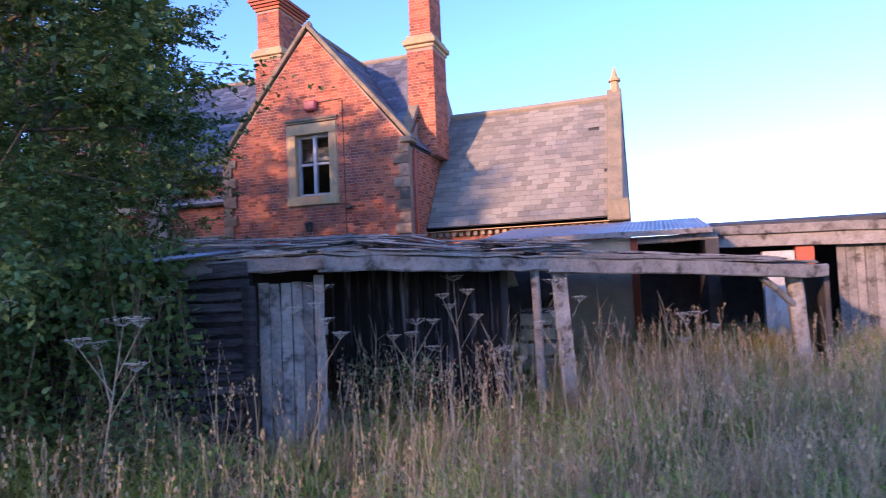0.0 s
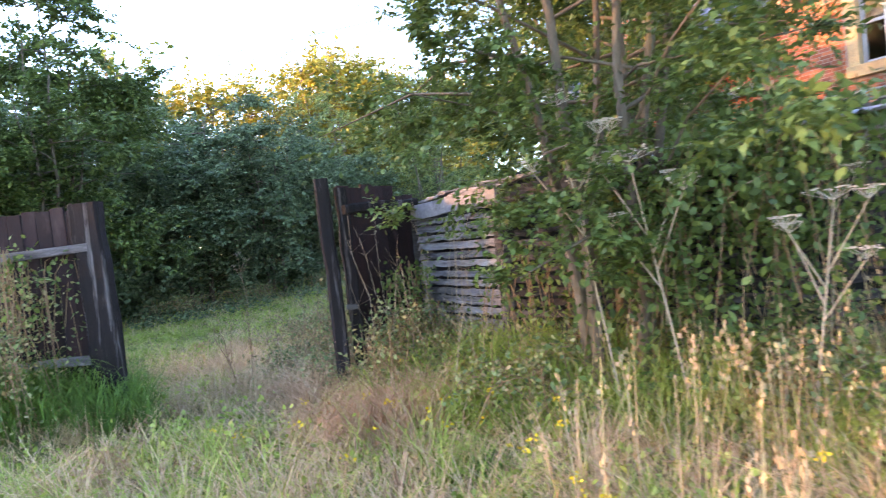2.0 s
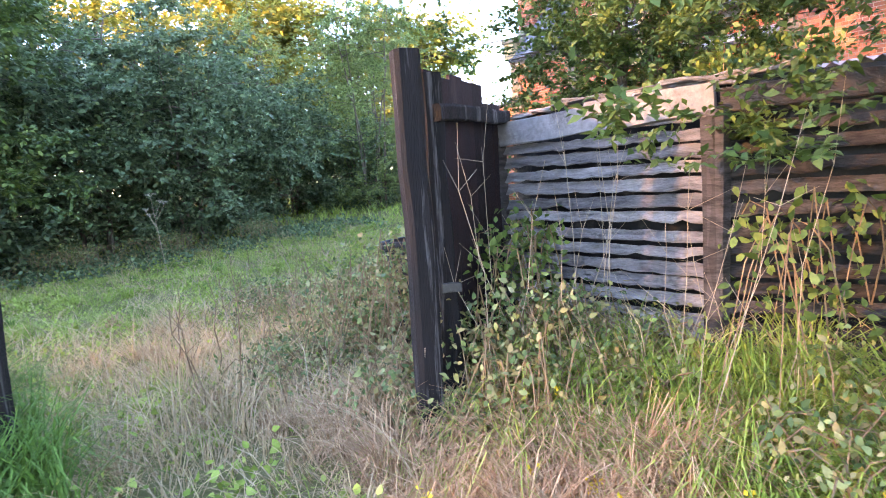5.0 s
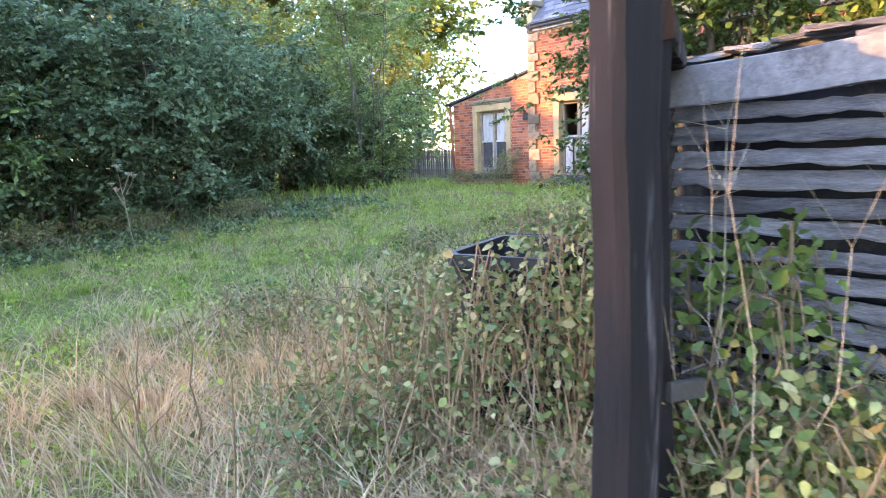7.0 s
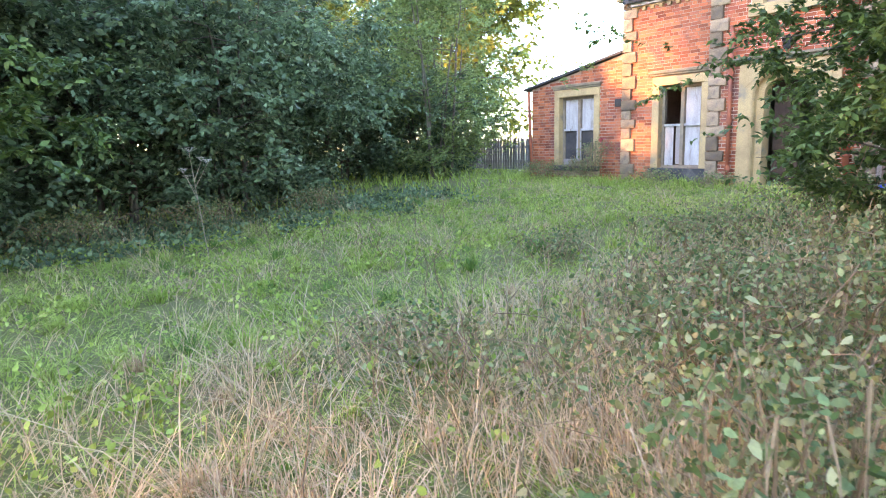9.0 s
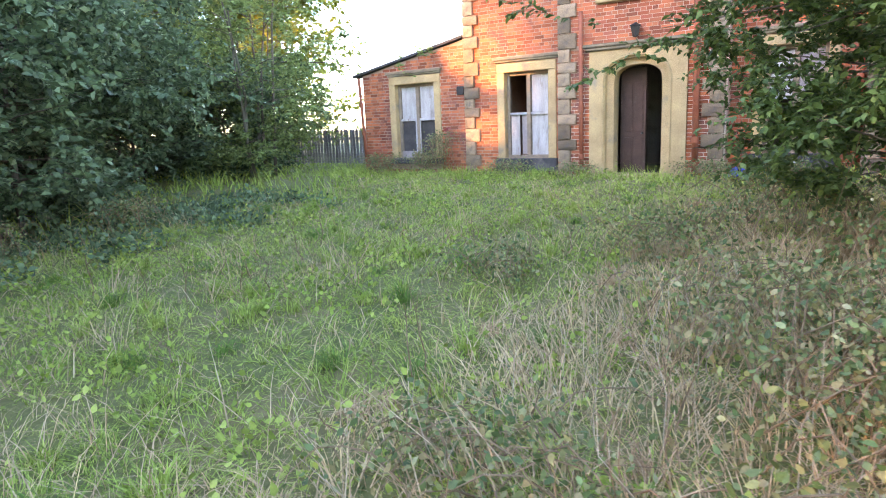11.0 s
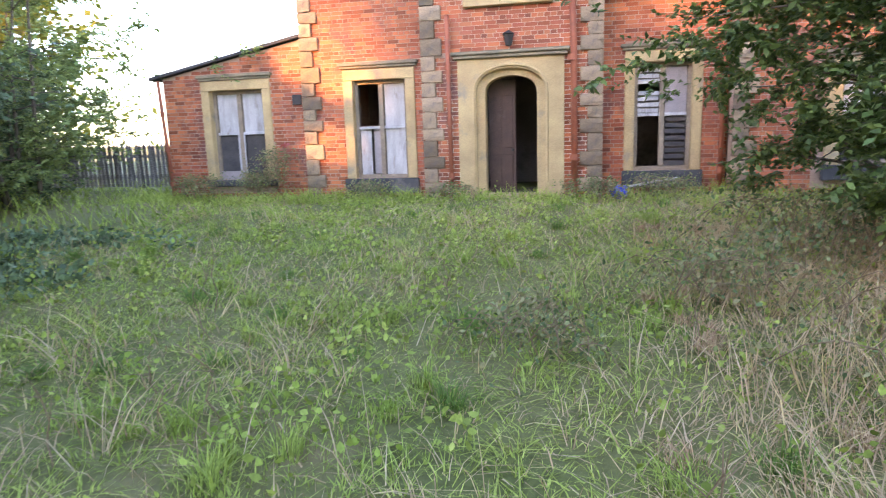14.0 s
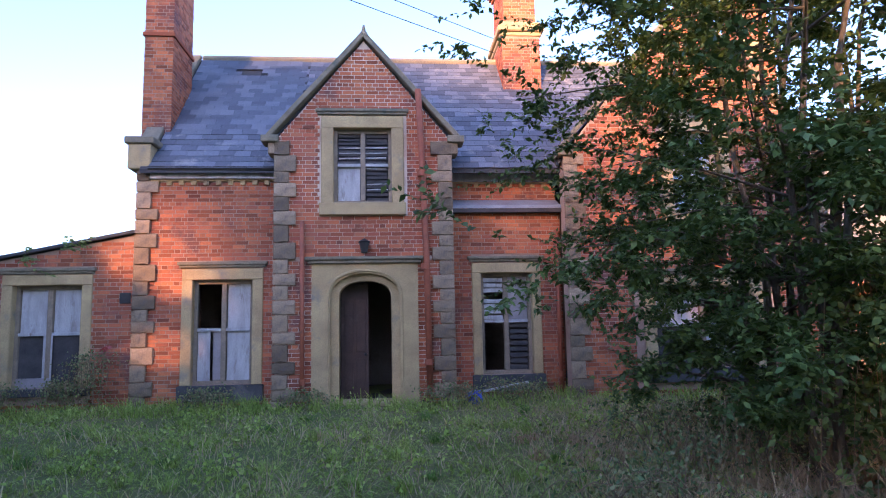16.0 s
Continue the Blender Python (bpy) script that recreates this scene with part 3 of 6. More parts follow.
# bay roof
part("roof", prism([(-1.74, 5.20), (0, 7.26), (1.74, 5.20), (1.74, 5.12), (0, 7.16), (-1.74, 5.12)], "y", -0.42, 2.3), M_UNDER, house)
for s in (-1, 1):
    lay_slates((s * 1.74, -0.40, 5.22), (0, 1, 0), (-s * 1.74, 0, 2.06), 2.5, 2.66, (slate_v, slate_f))
# wing roof
part("roof", prism([(3.72, 4.92), (6.4, 8.12), (9.02, 4.98), (9.02, 4.88), (6.4, 8.0), (3.72, 4.82)], "y", -0.36, 6.3), M_UNDER, house)
for s in (-1, 1):
    lay_slates((6.4 + s * 2.66, -0.34, 4.95), (0, 1, 0), (-s * 2.66, 0, 3.18), 6.6, 4.1, (slate_v, slate_f))
part("slating", (slate_v, slate_f), M_SLATE, house, kind="stuff")
# low wing roof
LR = (6.28 - 2.98) / 2.42
part("roof", prism([(0.56, 2.96), (2.98, 6.26), (5.40, 2.96), (5.40, 2.88), (2.98, 6.16), (0.56, 2.88)], "x", 9.0, 13.6), M_UNDER, house)
lay_slates((9.02, 0.56, 2.98), (1, 0, 0), (0, 1, LR), 4.5, 2.42 * math.hypot(1, LR), (old_v, old_f), gauge=0.17, w0=0.27)
part("slating", (old_v, old_f), M_SLATE_OLD, house, "brown weathered slates", kind="stuff")
part("ridge", tube([(9.02, 2.98, 6.30), (11.3, 2.98, 6.29), (13.5, 2.98, 6.32)], 0.10, 8), M_RIDGE, house)
# lean-to roof
part("roof", prism([(-7.72, 2.92), (-4.26, 3.60), (-4.26, 3.66), (-7.72, 2.98)], "y", -0.10, 4.1), M_UNDER, house, "dark felt lean-to roof")

# copings, kneelers and finials
def coping(p0, p1, w, h, name="coping"):
    return part(name, beam(p0, p1, w, h, segs=5, wob=0.006, rng=STONE_RNG), M_COPING, house)


for s in (-1, 1):
    coping((s * 1.80, -0.42, 5.27), (0, -0.42, 7.32), 0.36, 0.10)
    part("kneeler", eased(boxes((s * 1.72 - 0.16, s * 1.72 + 0.16, -0.62, -0.2, 5.20, 5.33)), 0.015), M_COPING, house)
    part("kneeler", eased(boxes((s * 1.62 - 0.14, s * 1.62 + 0.14, -0.55, -0.2, 4.98, 5.20)), 0.02), M_QUOIN, house)
    coping((6.4 + s * 2.72, -0.38, 5.04), (6.4, -0.38, 8.22), 0.34, 0.10)
    part("kneeler", eased(boxes((6.4 + s * 2.58 - 0.15, 6.4 + s * 2.58 + 0.15, -0.60, -0.15, 4.96, 5.10)), 0.015), M_COPING, house)
part("finial", tube([(0, -0.42, 7.25), (0, -0.42, 7.38), (0, -0.42, 7.44), (0, -0.42, 7.56)], [0.10, 0.085, 0.05, 0.02], 6), M_COPING, house)
part("finial", tube([(6.4, -0.38, 8.15), (6.4, -0.38, 8.30), (6.4, -0.38, 8.36)], [0.12, 0.09, 0.03], 6), M_COPING, house)
part("ridge", tube([(6.4, -0.3, 8.14), (6.4, 3.0, 8.14), (6.4, 6.3, 8.14)], 0.08, 8), M_RIDGE, house)
coping((13.6, 0.48, 3.14), (13.6, 2.98, 6.50), 0.36, 0.12)
coping((13.6, 5.48, 3.14), (13.6, 2.98, 6.50), 0.36, 0.12)
coping((-4.2, -0.1, 5.0), (-4.2, 3.0, 8.36), 0.34, 0.10)
coping((8.62, -0.1, 4.98), (8.62, 3.0, 8.36), 0.30, 0.12)
part("wall", prism([(0.2, 4.90), (5.8, 4.90), (3.0, 8.05)], "x", 8.50, 8.72), M_MORTAR, house)
part("kneeler", eased(boxes((13.42, 13.92, 0.42, 0.85, 2.85, 3.35)), 0.03), M_COPING, house)
part("kneeler", eased(boxes((-4.40, -3.98, -0.16, 0.3, 4.80, 5.28)), 0.02), M_STONE, house)
part("kneeler", eased(boxes((-4.46, -3.92, -0.20, 0.34, 5.28, 5.42)), 0.02), M_COPING, house)
part("finial", tube([(13.62, 2.98, 6.40), (13.62, 2.98, 6.72), (13.62, 2.98, 6.74), (13.62, 2.98, 6.80), (13.62, 2.98, 6.82), (13.62, 2.98, 7.12)], [0.14, 0.11, 0.17, 0.17, 0.10, 0.03], 8), M_STONE, house, "carved stone ball finial")

# eaves: fascia boards and brick dentils
def eaves(x0, x1, y, z, name="fascia"):
    part(name, eased(boxes((x0, x1, y - 0.12, y - 0.02, z, z + 0.15)), 0.006), M_WHITE, house, "peeling cream eaves board")
    part("eaves_course", boxes((x0, x1, y - 0.06, y + 0.05, z - 0.035, z - 0.002)), M_STONE, house)
    n = int((x1 - x0) / 0.23)
    for i in range(n):
        u = x0 + 0.06 + i * (x1 - x0 - 0.1) / n
        part("dentil", boxes((u, u + 0.09, y - 0.055, y, z - 0.105, z - 0.036)), M_STONE, house)


eaves(-4.0, -1.64, 0.0, 4.62)
eaves(1.64, 3.78, 0.25, 4.62)
part("gutter", tube([(-4.0, -0.20, 4.80), (-1.66, -0.20, 4.79)], 0.05, 8), M_IRON, house)
part("eaves_board", boxes((9.02, 13.45, 0.56, 0.74, 2.86, 2.95)), M_STONE, house)
for i in range(24):
    part("dentil", boxes((9.1 + i * 0.183, 9.1 + i * 0.183 + 0.09, 0.64, 0.745, 2.74, 2.84)), M_RIDGE, house)
part("flashing", prism([(-0.16, 4.02), (0.25, 4.22), (0.25, 4.26), (-0.16, 4.07)], "x", 1.62, 3.80), M_LEAD, house, "grey lead-covered offset above the window")
part("flashing_board", boxes((1.62, 3.80, -0.17, -0.01, 3.94, 4.015)), M_DARKBOARD, house)

# chimneys
def chimney(x0, x1, y0, y1, z0, zc, z1, cap, top):
    body = part("chimney", boxes((x0, x1, y0, y1, z0, zc)), M_MORTAR, house, "tall red brick chimney stack")
    vs, fs = [], []
    global brick_v, brick_f
    brick_v, brick_f = vs, fs
    lay_bricks(lambda z: [(x0, x1)], z0, zc, lambda u, z, d: (u, y0 - d, z))
    lay_bricks(lambda z: [(y0, y1)], z0, zc, lambda u, z, d: (x1 + d, u, z))
    lay_bricks(lambda z: [(y0, y1)], z0, zc, lambda u, z, d: (x0 - d, u, z), flip=True)
    i = 0.07 if cap else 0.0
    if cap:
        part("chimney_cap", eased(boxes((x0 - 0.10, x1 + 0.10, y0 - 0.10, y1 + 0.10, zc + 0.10, zc + 0.24), (x0 - 0.04, x1 + 0.04, y0 - 0.04, y1 + 0.04, zc, zc + 0.10), (x0 - 0.02, x1 + 0.02, y0 - 0.02, y1 + 0.02, zc + 0.24, zc + 0.36)), 0.02), M_STONE, body, "moulded stone band")
    zs = zc + (0.36 if cap else 0.0)
    part("shaft", boxes((x0 + i, x1 - i, y0 + i, y1 - i, zs, z1)), M_MORTAR, body)
    lay_bricks(lambda z: [(x0 + i, x1 - i)], zs, z1, lambda u, z, d: (u, y0 + i - d, z))
    lay_bricks(lambda z: [(y0 + i, y1 - i)], zs, z1, lambda u, z, d: (x1 - i + d, u, z))
    lay_bricks(lambda z: [(y0 + i, y1 - i)], zs, z1, lambda u, z, d: (x0 + i - d, u, z), flip=True)
    for k in range(top):
        e = 0.05 * (k + 1)
        part("corbel", boxes((x0 + i - e, x1 - i + e, y0 + i - e, y1 - i + e, z1 + k * 0.085, z1 + k * 0.085 + 0.08)), M_BRICK1, body)
    part("brickwork", (vs, fs), M_BRICK, body, kind="stuff")


chimney(-4.46, -3.90, 0.62, 1.85, 4.9, 7.75, 9.6, False, 3)
part("chimney_band", eased(boxes((-4.50, -3.86, 0.58, 1.89, 7.75, 7.84)), 0.01), M_BRICK1, house)
chimney(3.15, 4.05, 2.0, 3.5, 6.4, 8.55, 10.1, True, 4)
chimney(8.50, 9.22, 1.0, 2.05, 4.9, 7.74, 11.2, True, 3)

# windows
def surround(o, y, side, top, sill_h, hood_z, hood_over, sill_mat, group=""):
    """Stone dressings round an opening; the window's other parts hang under it."""
    x0, x1, z0, z1 = o
    f, bk = y - 0.035, y + 0.13
    win = part("window", eased(boxes((x0 - side, x0 + 0.006, f, bk, z0, z1 - 0.007), (x1 - 0.006, x1 + side, f, bk, z0, z1 - 0.007), (x0 - side, x1 + side, f, bk, z1 - 0.006, z1 + top)), 0.012), M_STONE, house, "tall sash window in a chamfered stone surround")
    part("sill", eased(boxes((x0 - side - 0.03, x1 + side + 0.03, y - 0.10, y + 0.2, z0 - sill_h, z0 - 0.002)), 0.012), sill_mat, win, "stone window sill")
    ho = hood_over
    part("hood_mould", eased(boxes((x0 - side - ho, x1 + side + ho, y - 0.09, y + 0.02, hood_z + 0.05, hood_z + 0.11), (x0 - side - ho + 0.03, x1 + side + ho - 0.03, y - 0.06, y + 0.02, hood_z, hood_z + 0.049)), 0.01), M_COPING, win)
    return win


def sash(o, y, win, panes, timber=M_TIMBER):
    """Frame, mullion, meeting rail and four lights; panes name what fills them, top row first."""
    x0, x1, z0, z1 = o
    xm, zm = (x0 + x1) / 2, z0 + (z1 - z0) * 0.52
    d = y + 0.12
    part("frame", eased(boxes((x0, x0 + 0.07, d, d + 0.09, z0, z1), (x1 - 0.07, x1, d, d + 0.09, z0, z1), (x0 + 0.07, x1 - 0.07, d, d + 0.09, z1 - 0.08, z1), (x0 + 0.07, x1 - 0.07, d, d + 0.09, z0, z0 + 0.07)), 0.006), timber, win, "peeling timber sash frame")
    part("mullion", eased(boxes((xm - 0.045, xm + 0.045, d - 0.015, d + 0.10, z0 + 0.07, z1 - 0.08)), 0.006), timber, win)
    part("meeting_rail", eased(boxes((x0 + 0.07, xm - 0.046, d - 0.008, d + 0.08, zm - 0.03, zm + 0.03), (xm + 0.046, x1 - 0.07, d - 0.008, d + 0.08, zm - 0.03, zm + 0.03)), 0.005), M_WHITE, win)
    cells = [(x0 + 0.07, xm - 0.045, zm + 0.03, z1 - 0.08), (xm + 0.045, x1 - 0.07, zm + 0.03, z1 - 0.08), (x0 + 0.07, xm - 0.045, z0 + 0.07, zm - 0.03), (xm + 0.045, x1 - 0.07, z0 + 0.07, zm - 0.03)]
    for (a, b, c, e), kind in zip(cells, panes):
        if kind == "open":
            continue
        if kind == "glass":
            ob = part("pane", boxes((a, b, d + 0.04, d + 0.046, c, e)), M_GLASS, win)
            ob.visible_shadow = False
        elif kind == "board":
            part("board", eased(boxes((a + 0.01, b - 0.01, d + 0.05, d + 0.068, c, e)), 0.003), M_WHITE, win, "whitish boarding behind the light")
        elif kind == "grey":
            part("board", eased(boxes((a + 0.005, b - 0.005, d + 0.05, d + 0.068, c, e)), 0.003), M_GREYBOARD, win)
        elif kind == "dark":
            part("board", boxes((a, b, d + 0.06, d + 0.075, c, e)), M_DARKBOARD, win)
        elif kind == "split":
            k = a + (b - a) * 0.52
            part("board", boxes((a, k, d + 0.05, d + 0.068, c, e)), M_WHITE, win)
            part("board", boxes((k + 0.05, b, d + 0.07, d + 0.085, c + 0.02, e)), M_GREYBOARD, win)
        elif kind in ("slats", "darkslats"):
            n = 8
            for i in range(n):
                z = c + (i + 0.5) * (e - c) / n
                if kind == "slats" and i == 4:
                    continue
                bm = beam((a + 0.004, d + 0.05, z), (b - 0.004, d + 0.05, z + 0.006 * (i % 3 - 1)), 0.012, (e - c) / n * 0.72, segs=2, wob=0.003, rng=STONE_RNG)
                part("slat", bm, M_WHITE if kind == "slats" else M_DARKBOARD, win)


w1 = surround(O_WIN1, 0, 0.19, 0.20, 0.30, 2.94, 0.08, M_SILL)
sash(O_WIN1, 0, w1, ("open", "board", "split", "board"))
w2 = surround(O_WIN2, 0, 0.17, 0.19, 0.30, 2.99, 0.08, M_SILL)
sash(O_WIN2, 0, w2, ("slats", "grey", "open", "darkslats"))
w3 = surround(O_LEAN, 0, 0.18, 0.19, 0.14, 2.86, 0.06, M_SILL)
sash(O_LEAN, 0, w3, ("board", "board", "dark", "dark"))
part("board", eased(boxes((-5.86, -5.70, 0.11, 0.13, 0.80, 1.74)), 0.004), M_WHITE, w3)
part("board", eased(boxes((-6.30, -5.72, 0.10, 0.119, 0.80, 0.98)), 0.004), M_GREYBOARD, w3)
w4 = surround(O_UP, -0.5, 0.22, 0.22, 0.23, 5.74, 0.10, M_STONE)
sash(O_UP, -0.5, w4, ("darkslats", "darkslats", "board", "darkslats"))
for k, z in enumerate((4.75, 4.95, 5.05, 5.15, 4.35, 4.45)):
    part("slat", beam((-0.46 if z > 4.8 else 0.03, -0.34, z), (0.42, -0.34, z + 0.01 * (k % 2)), 0.012, 0.022, segs=2, wob=0.004, rng=STONE_RNG), M_WHITE, w4)
w5 = surround(O_WUP, -0.46, 0.21, 0.26, 0.24, 5.74, 0.06, M_STONE)
sash(O_WUP, -0.46, w5, ("glass", "glass", "glass", "glass"), M_WHITE)
w6 = surround(O_WLOW, -0.46, 0.22, 0.18, 0.25, 2.66, 0.10, M_SILL)
sash(O_WLOW, -0.46, w6, ("board", "open", "dark", "board"))

# doorway: moulded four-centred arch, open door behind
def arch(x0, x1, zs, zc, n=14):
    """Points of a flat pointed arch from the right springing to the left."""
    xm, hw = (x0 + x1) / 2, (x1 - x0) / 2
    return [(xm + hw * math.cos(math.pi * i / n), zs + (zc - zs) * math.sin(math.pi * i / n) ** 0.75) for i in range(n + 1)]


def arch_frame(x0, x1, z0, zs, zc, ox0, ox1, oz, y0, y1):
    outer = [(ox1, z0), (ox1, oz), (ox0, oz), (ox0, z0)]
    inner = [(x0, z0)] + arch(x0, x1, zs, zc)[::-1] + [(x1, z0)]
    return prism(outer + inner, "y", y0, y1)


doorway = part("doorway", arch_frame(-0.62, 0.63, BASE, 2.28, 2.76, -0.95, 0.97, 2.93, -0.56, -0.40), M_STONE, house, "buff stone doorway with a flat pointed arch")
part("inner_order", arch_frame(-0.47, 0.48, BASE, 2.30, 2.63, -0.76, 0.77, 2.90, -0.45, -0.17), M_STONE, doorway)
part("arch_roll", tube([(-0.66, -0.565, 0.7)] + [(p[0], -0.565, p[1]) for p in arch(-0.66, 0.67, 2.28, 2.81)][::-1] + [(0.67, -0.565, 0.7)], 0.03, 6), M_STONE, doorway)
for s, a in ((-1, -0.80), (1, 0.81)):
    part("spandrel", prism([(a - s * 0.0, 2.84), (a - s * 0.42, 2.84), (a, 2.48)], "y", -0.566, -0.558), M_STONE, doorway)
part("hood_mould", eased(boxes((-1.06, 1.07, -0.66, -0.49, 3.00, 3.06), (-1.02, 1.03, -0.62, -0.49, 2.935, 2.999)), 0.012), M_COPING, doorway)
part("threshold", eased(boxes((-0.62, 0.63, -0.80, -0.15, 0.32, 0.48)), 0.02), M_STONE, doorway, "worn stone doorstep")
leaf = part("door", eased(boxes((-0.47, 0.05, -0.012, 0.033, 0.47, 2.60)), 0.006), M_DOOR, doorway, "half-open brown panelled door")
for a in (-0.40, -0.18):
    for c, e in ((0.62, 1.20), (1.32, 2.30)):
        part("door_panel", eased(boxes((a, a + 0.17, -0.026, -0.011, c, e)), 0.006), M_DOOR, leaf)
part("door_knob", tube([(-0.01, -0.012, 1.28), (-0.01, -0.05, 1.28), (-0.01, -0.075, 1.28)], [0.012, 0.03, 0.015], 8), M_IRON, leaf)

# rainwater pipes, lamps, vent
def rain_pipe(pts, r=0.05):
    p = part("rain_pipe", tube(pts, r, 10), M_PIPE, house, "red-painted cast-iron rainwater pipe", True)
    a, b = Vector(pts[0]), Vector(pts[-1])
    for f in (0.12, 0.42, 0.72):
        q = a.lerp(b, f)
        part("collar", tube([q - Vector((0, 0, 0.05)), q + Vector((0, 0, 0.05))], r * 1.35, 10), M_PIPE, p)


rain_pipe([(-1.10, -0.60, 0.45), (-1.12, -0.60, 3.72)], 0.042)
rain_pipe([(1.16, -0.60, 0.45), (1.13, -0.60, 3.1), (1.06, -0.62, 5.2), (1.02, -0.64, 6.2)], 0.06)
rain_pipe([(3.70, -0.07, 0.45), (3.70, -0.07, 3.6)], 0.042)
rain_pipe([(-7.40, -0.07, 0.45), (-7.50, -0.10, 2.9)], 0.04)
rain_pipe([(9.10, -0.30, 2.2), (9.08, -0.28, 4.85)], 0.04)


def wall_lantern(x, y, z):
    body = part("lantern", tube([(x, y - 0.14, z - 0.13), (x, y - 0.14, z - 0.11), (x, y - 0.14, z + 0.06), (x, y - 0.14, z + 0.08), (x, y - 0.14, z + 0.14)], [0.03, 0.06, 0.095, 0.12, 0.02], 6), M_IRON, house, "black iron wall lantern")
    part("bracket", tube([(x, y + 0.0, z + 0.12), (x, y - 0.14, z + 0.13)], 0.014, 6), M_IRON, body)


wall_lantern(0.0, -0.5, 3.24)
wall_lantern(6.33, -0.46, 3.12)
part("air_vent", eased(boxes((-4.50, -4.30, -0.02, 0.05, 2.30, 2.50)), 0.01), M_IRON, house)
part("floodlight", eased(boxes((7.34, 7.50, -0.60, -0.50, 3.50, 3.60), (7.40, 7.44, -0.50, -0.46, 3.5, 3.6)), 0.012), M_IRON, house)
box_red = part("alarm_box", eased(boxes((6.28, 6.62, -0.60, -0.465, 6.02, 6.28)), 0.04), M_RED, house, "broken faded red alarm box")
part("cable", tube([(6.62, -0.475, 6.22), (7.28, -0.475, 6.24), (7.30, -0.475, 6.20), (7.31, -0.475, 2.8)], 0.011, 5), M_IRON, house)

# ---- sheds, fences and gate ----
WOOD = random.Random(11)


def lap_board(p, q, h, out):
    """A thin board leaning outwards at its foot, its lower edge gnawed and split."""
    segs = 26
    rows = []
    bm = bmesh.new()
    for i in range(segs + 1):
        c = p.lerp(q, i / segs) + Vector((0, 0, WOOD.uniform(-0.004, 0.004)))
        bite = WOOD.choice((0, 0, 0.004, 0.008, 0.014, 0.024)) * WOOD.random()
        top = c + Vector((0, 0, h / 2 - WOOD.uniform(0, 0.006)))
        low = c + Vector((0, 0, -h / 2 + bite)) + out * (0.032 + WOOD.uniform(-0.004, 0.004))
        rows.append([bm.verts.new(v) for v in (top, top + out * 0.012, low + out * 0.014 + Vector((0, 0, 0.008)), low + out * 0.010, low - out * 0.004)])
    for r, t in zip(rows, rows[1:]):
        for j in range(5):
            bm.faces.new((r[j], r[(j + 1) % 5], t[(j + 1) % 5], t[j]))
    bm.faces.new(rows[0][::-1])
    bm.faces.new(rows[-1])
    return bm


def lap_wall(name, a, b, z_top, rows, label, wood=M_LAP):
    """A shed side of rough horizontal boards on posts, its gaps darkened by a black sheet."""
    t = thing(name, (a[0], a[1], 0.0), label, "shed wall")
    A, B = Vector((a[0], a[1], 0)), Vector((b[0], b[1], 0))
    d = (B - A).normalized()
    out = Vector((d.y, -d.x, 0))
    n = max(1, round((B - A).length / 1.6))
    for i in range(rows):
        z = 0.10 + i * (z_top - 0.06) / (rows - 1)
        for k in range(n):
            p, q = A.lerp(B, k / n), A.lerp(B, (k + 1) / n)
            s0, s1 = WOOD.uniform(-0.014, 0.014), WOOD.uniform(-0.014, 0.014)
            part("board", lap_board(p + Vector((0, 0, z + s0)) + out * 0.02, q + Vector((0, 0, z + s1)) + out * 0.02, WOOD.uniform(0.062, 0.080), out), wood, t)
    # black sheet added behind the boards, standing in for shade in the gaps
    back = part("backing", boxes((0, 1, 0.0, 0.02, 0.0, 1)), M_BIN_GAP, t)
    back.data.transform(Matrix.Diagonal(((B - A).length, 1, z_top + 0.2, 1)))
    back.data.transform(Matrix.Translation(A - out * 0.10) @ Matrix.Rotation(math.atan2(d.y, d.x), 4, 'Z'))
    for k in range(n + 1):
        p = A.lerp(B, k / n) + out * 0.06
        part("post", beam(p - Vector((0, 0, 0.1)), p + Vector((0, 0, z_top + 0.02)), 0.10, 0.09, up=(0.1, 1, 0), segs=5, wob=0.008, rng=WOOD), M_LAPDARK, t, "dark weathered upright post")
    return t, A, B, out


FA, FB, FC = (6.42, -11.02), (7.95, -10.95), (10.95, -9.55)
s1, A1, B1, o1 = lap_wall("board_shed_side", FA, FB, 1.72, 19, "grey weathered horizontal boards of a shed wall")
part("top_board", beam(A1 + Vector((0, 0, 1.78)) + o1 * 0.07, B1 + Vector((0, 0, 1.83)) + o1 * 0.07, 0.03, 0.16, segs=6, wob=0.008, rng=WOOD), M_PALE, s1, "pale bleached top board")
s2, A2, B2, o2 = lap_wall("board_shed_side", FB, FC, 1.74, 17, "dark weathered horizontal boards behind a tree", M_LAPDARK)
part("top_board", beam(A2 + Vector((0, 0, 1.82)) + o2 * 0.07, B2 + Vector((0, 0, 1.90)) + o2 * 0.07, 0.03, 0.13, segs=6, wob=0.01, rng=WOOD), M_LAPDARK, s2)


def corrugated(x0, x1, y0, y1, za, zb, pitch=0.076, amp=0.012):
    n = int((x1 - x0) / pitch * 4)
    vs, fs = [], []
    for j, (y, z) in enumerate(((y0, za), (y1, zb), (y0, za - 0.004), (y1, zb - 0.004))):
        for i in range(n + 1):
            vs.append((x0 + (x1 - x0) * i / n, y, z + amp * math.sin(i * math.pi / 2)))
    m = n + 1
    for i in range(n):
        fs += [(i, i + 1, m + i + 1, m + i), (2 * m + i, 3 * m + i, 3 * m + i + 1, 2 * m + i + 1)]
    return vs, fs


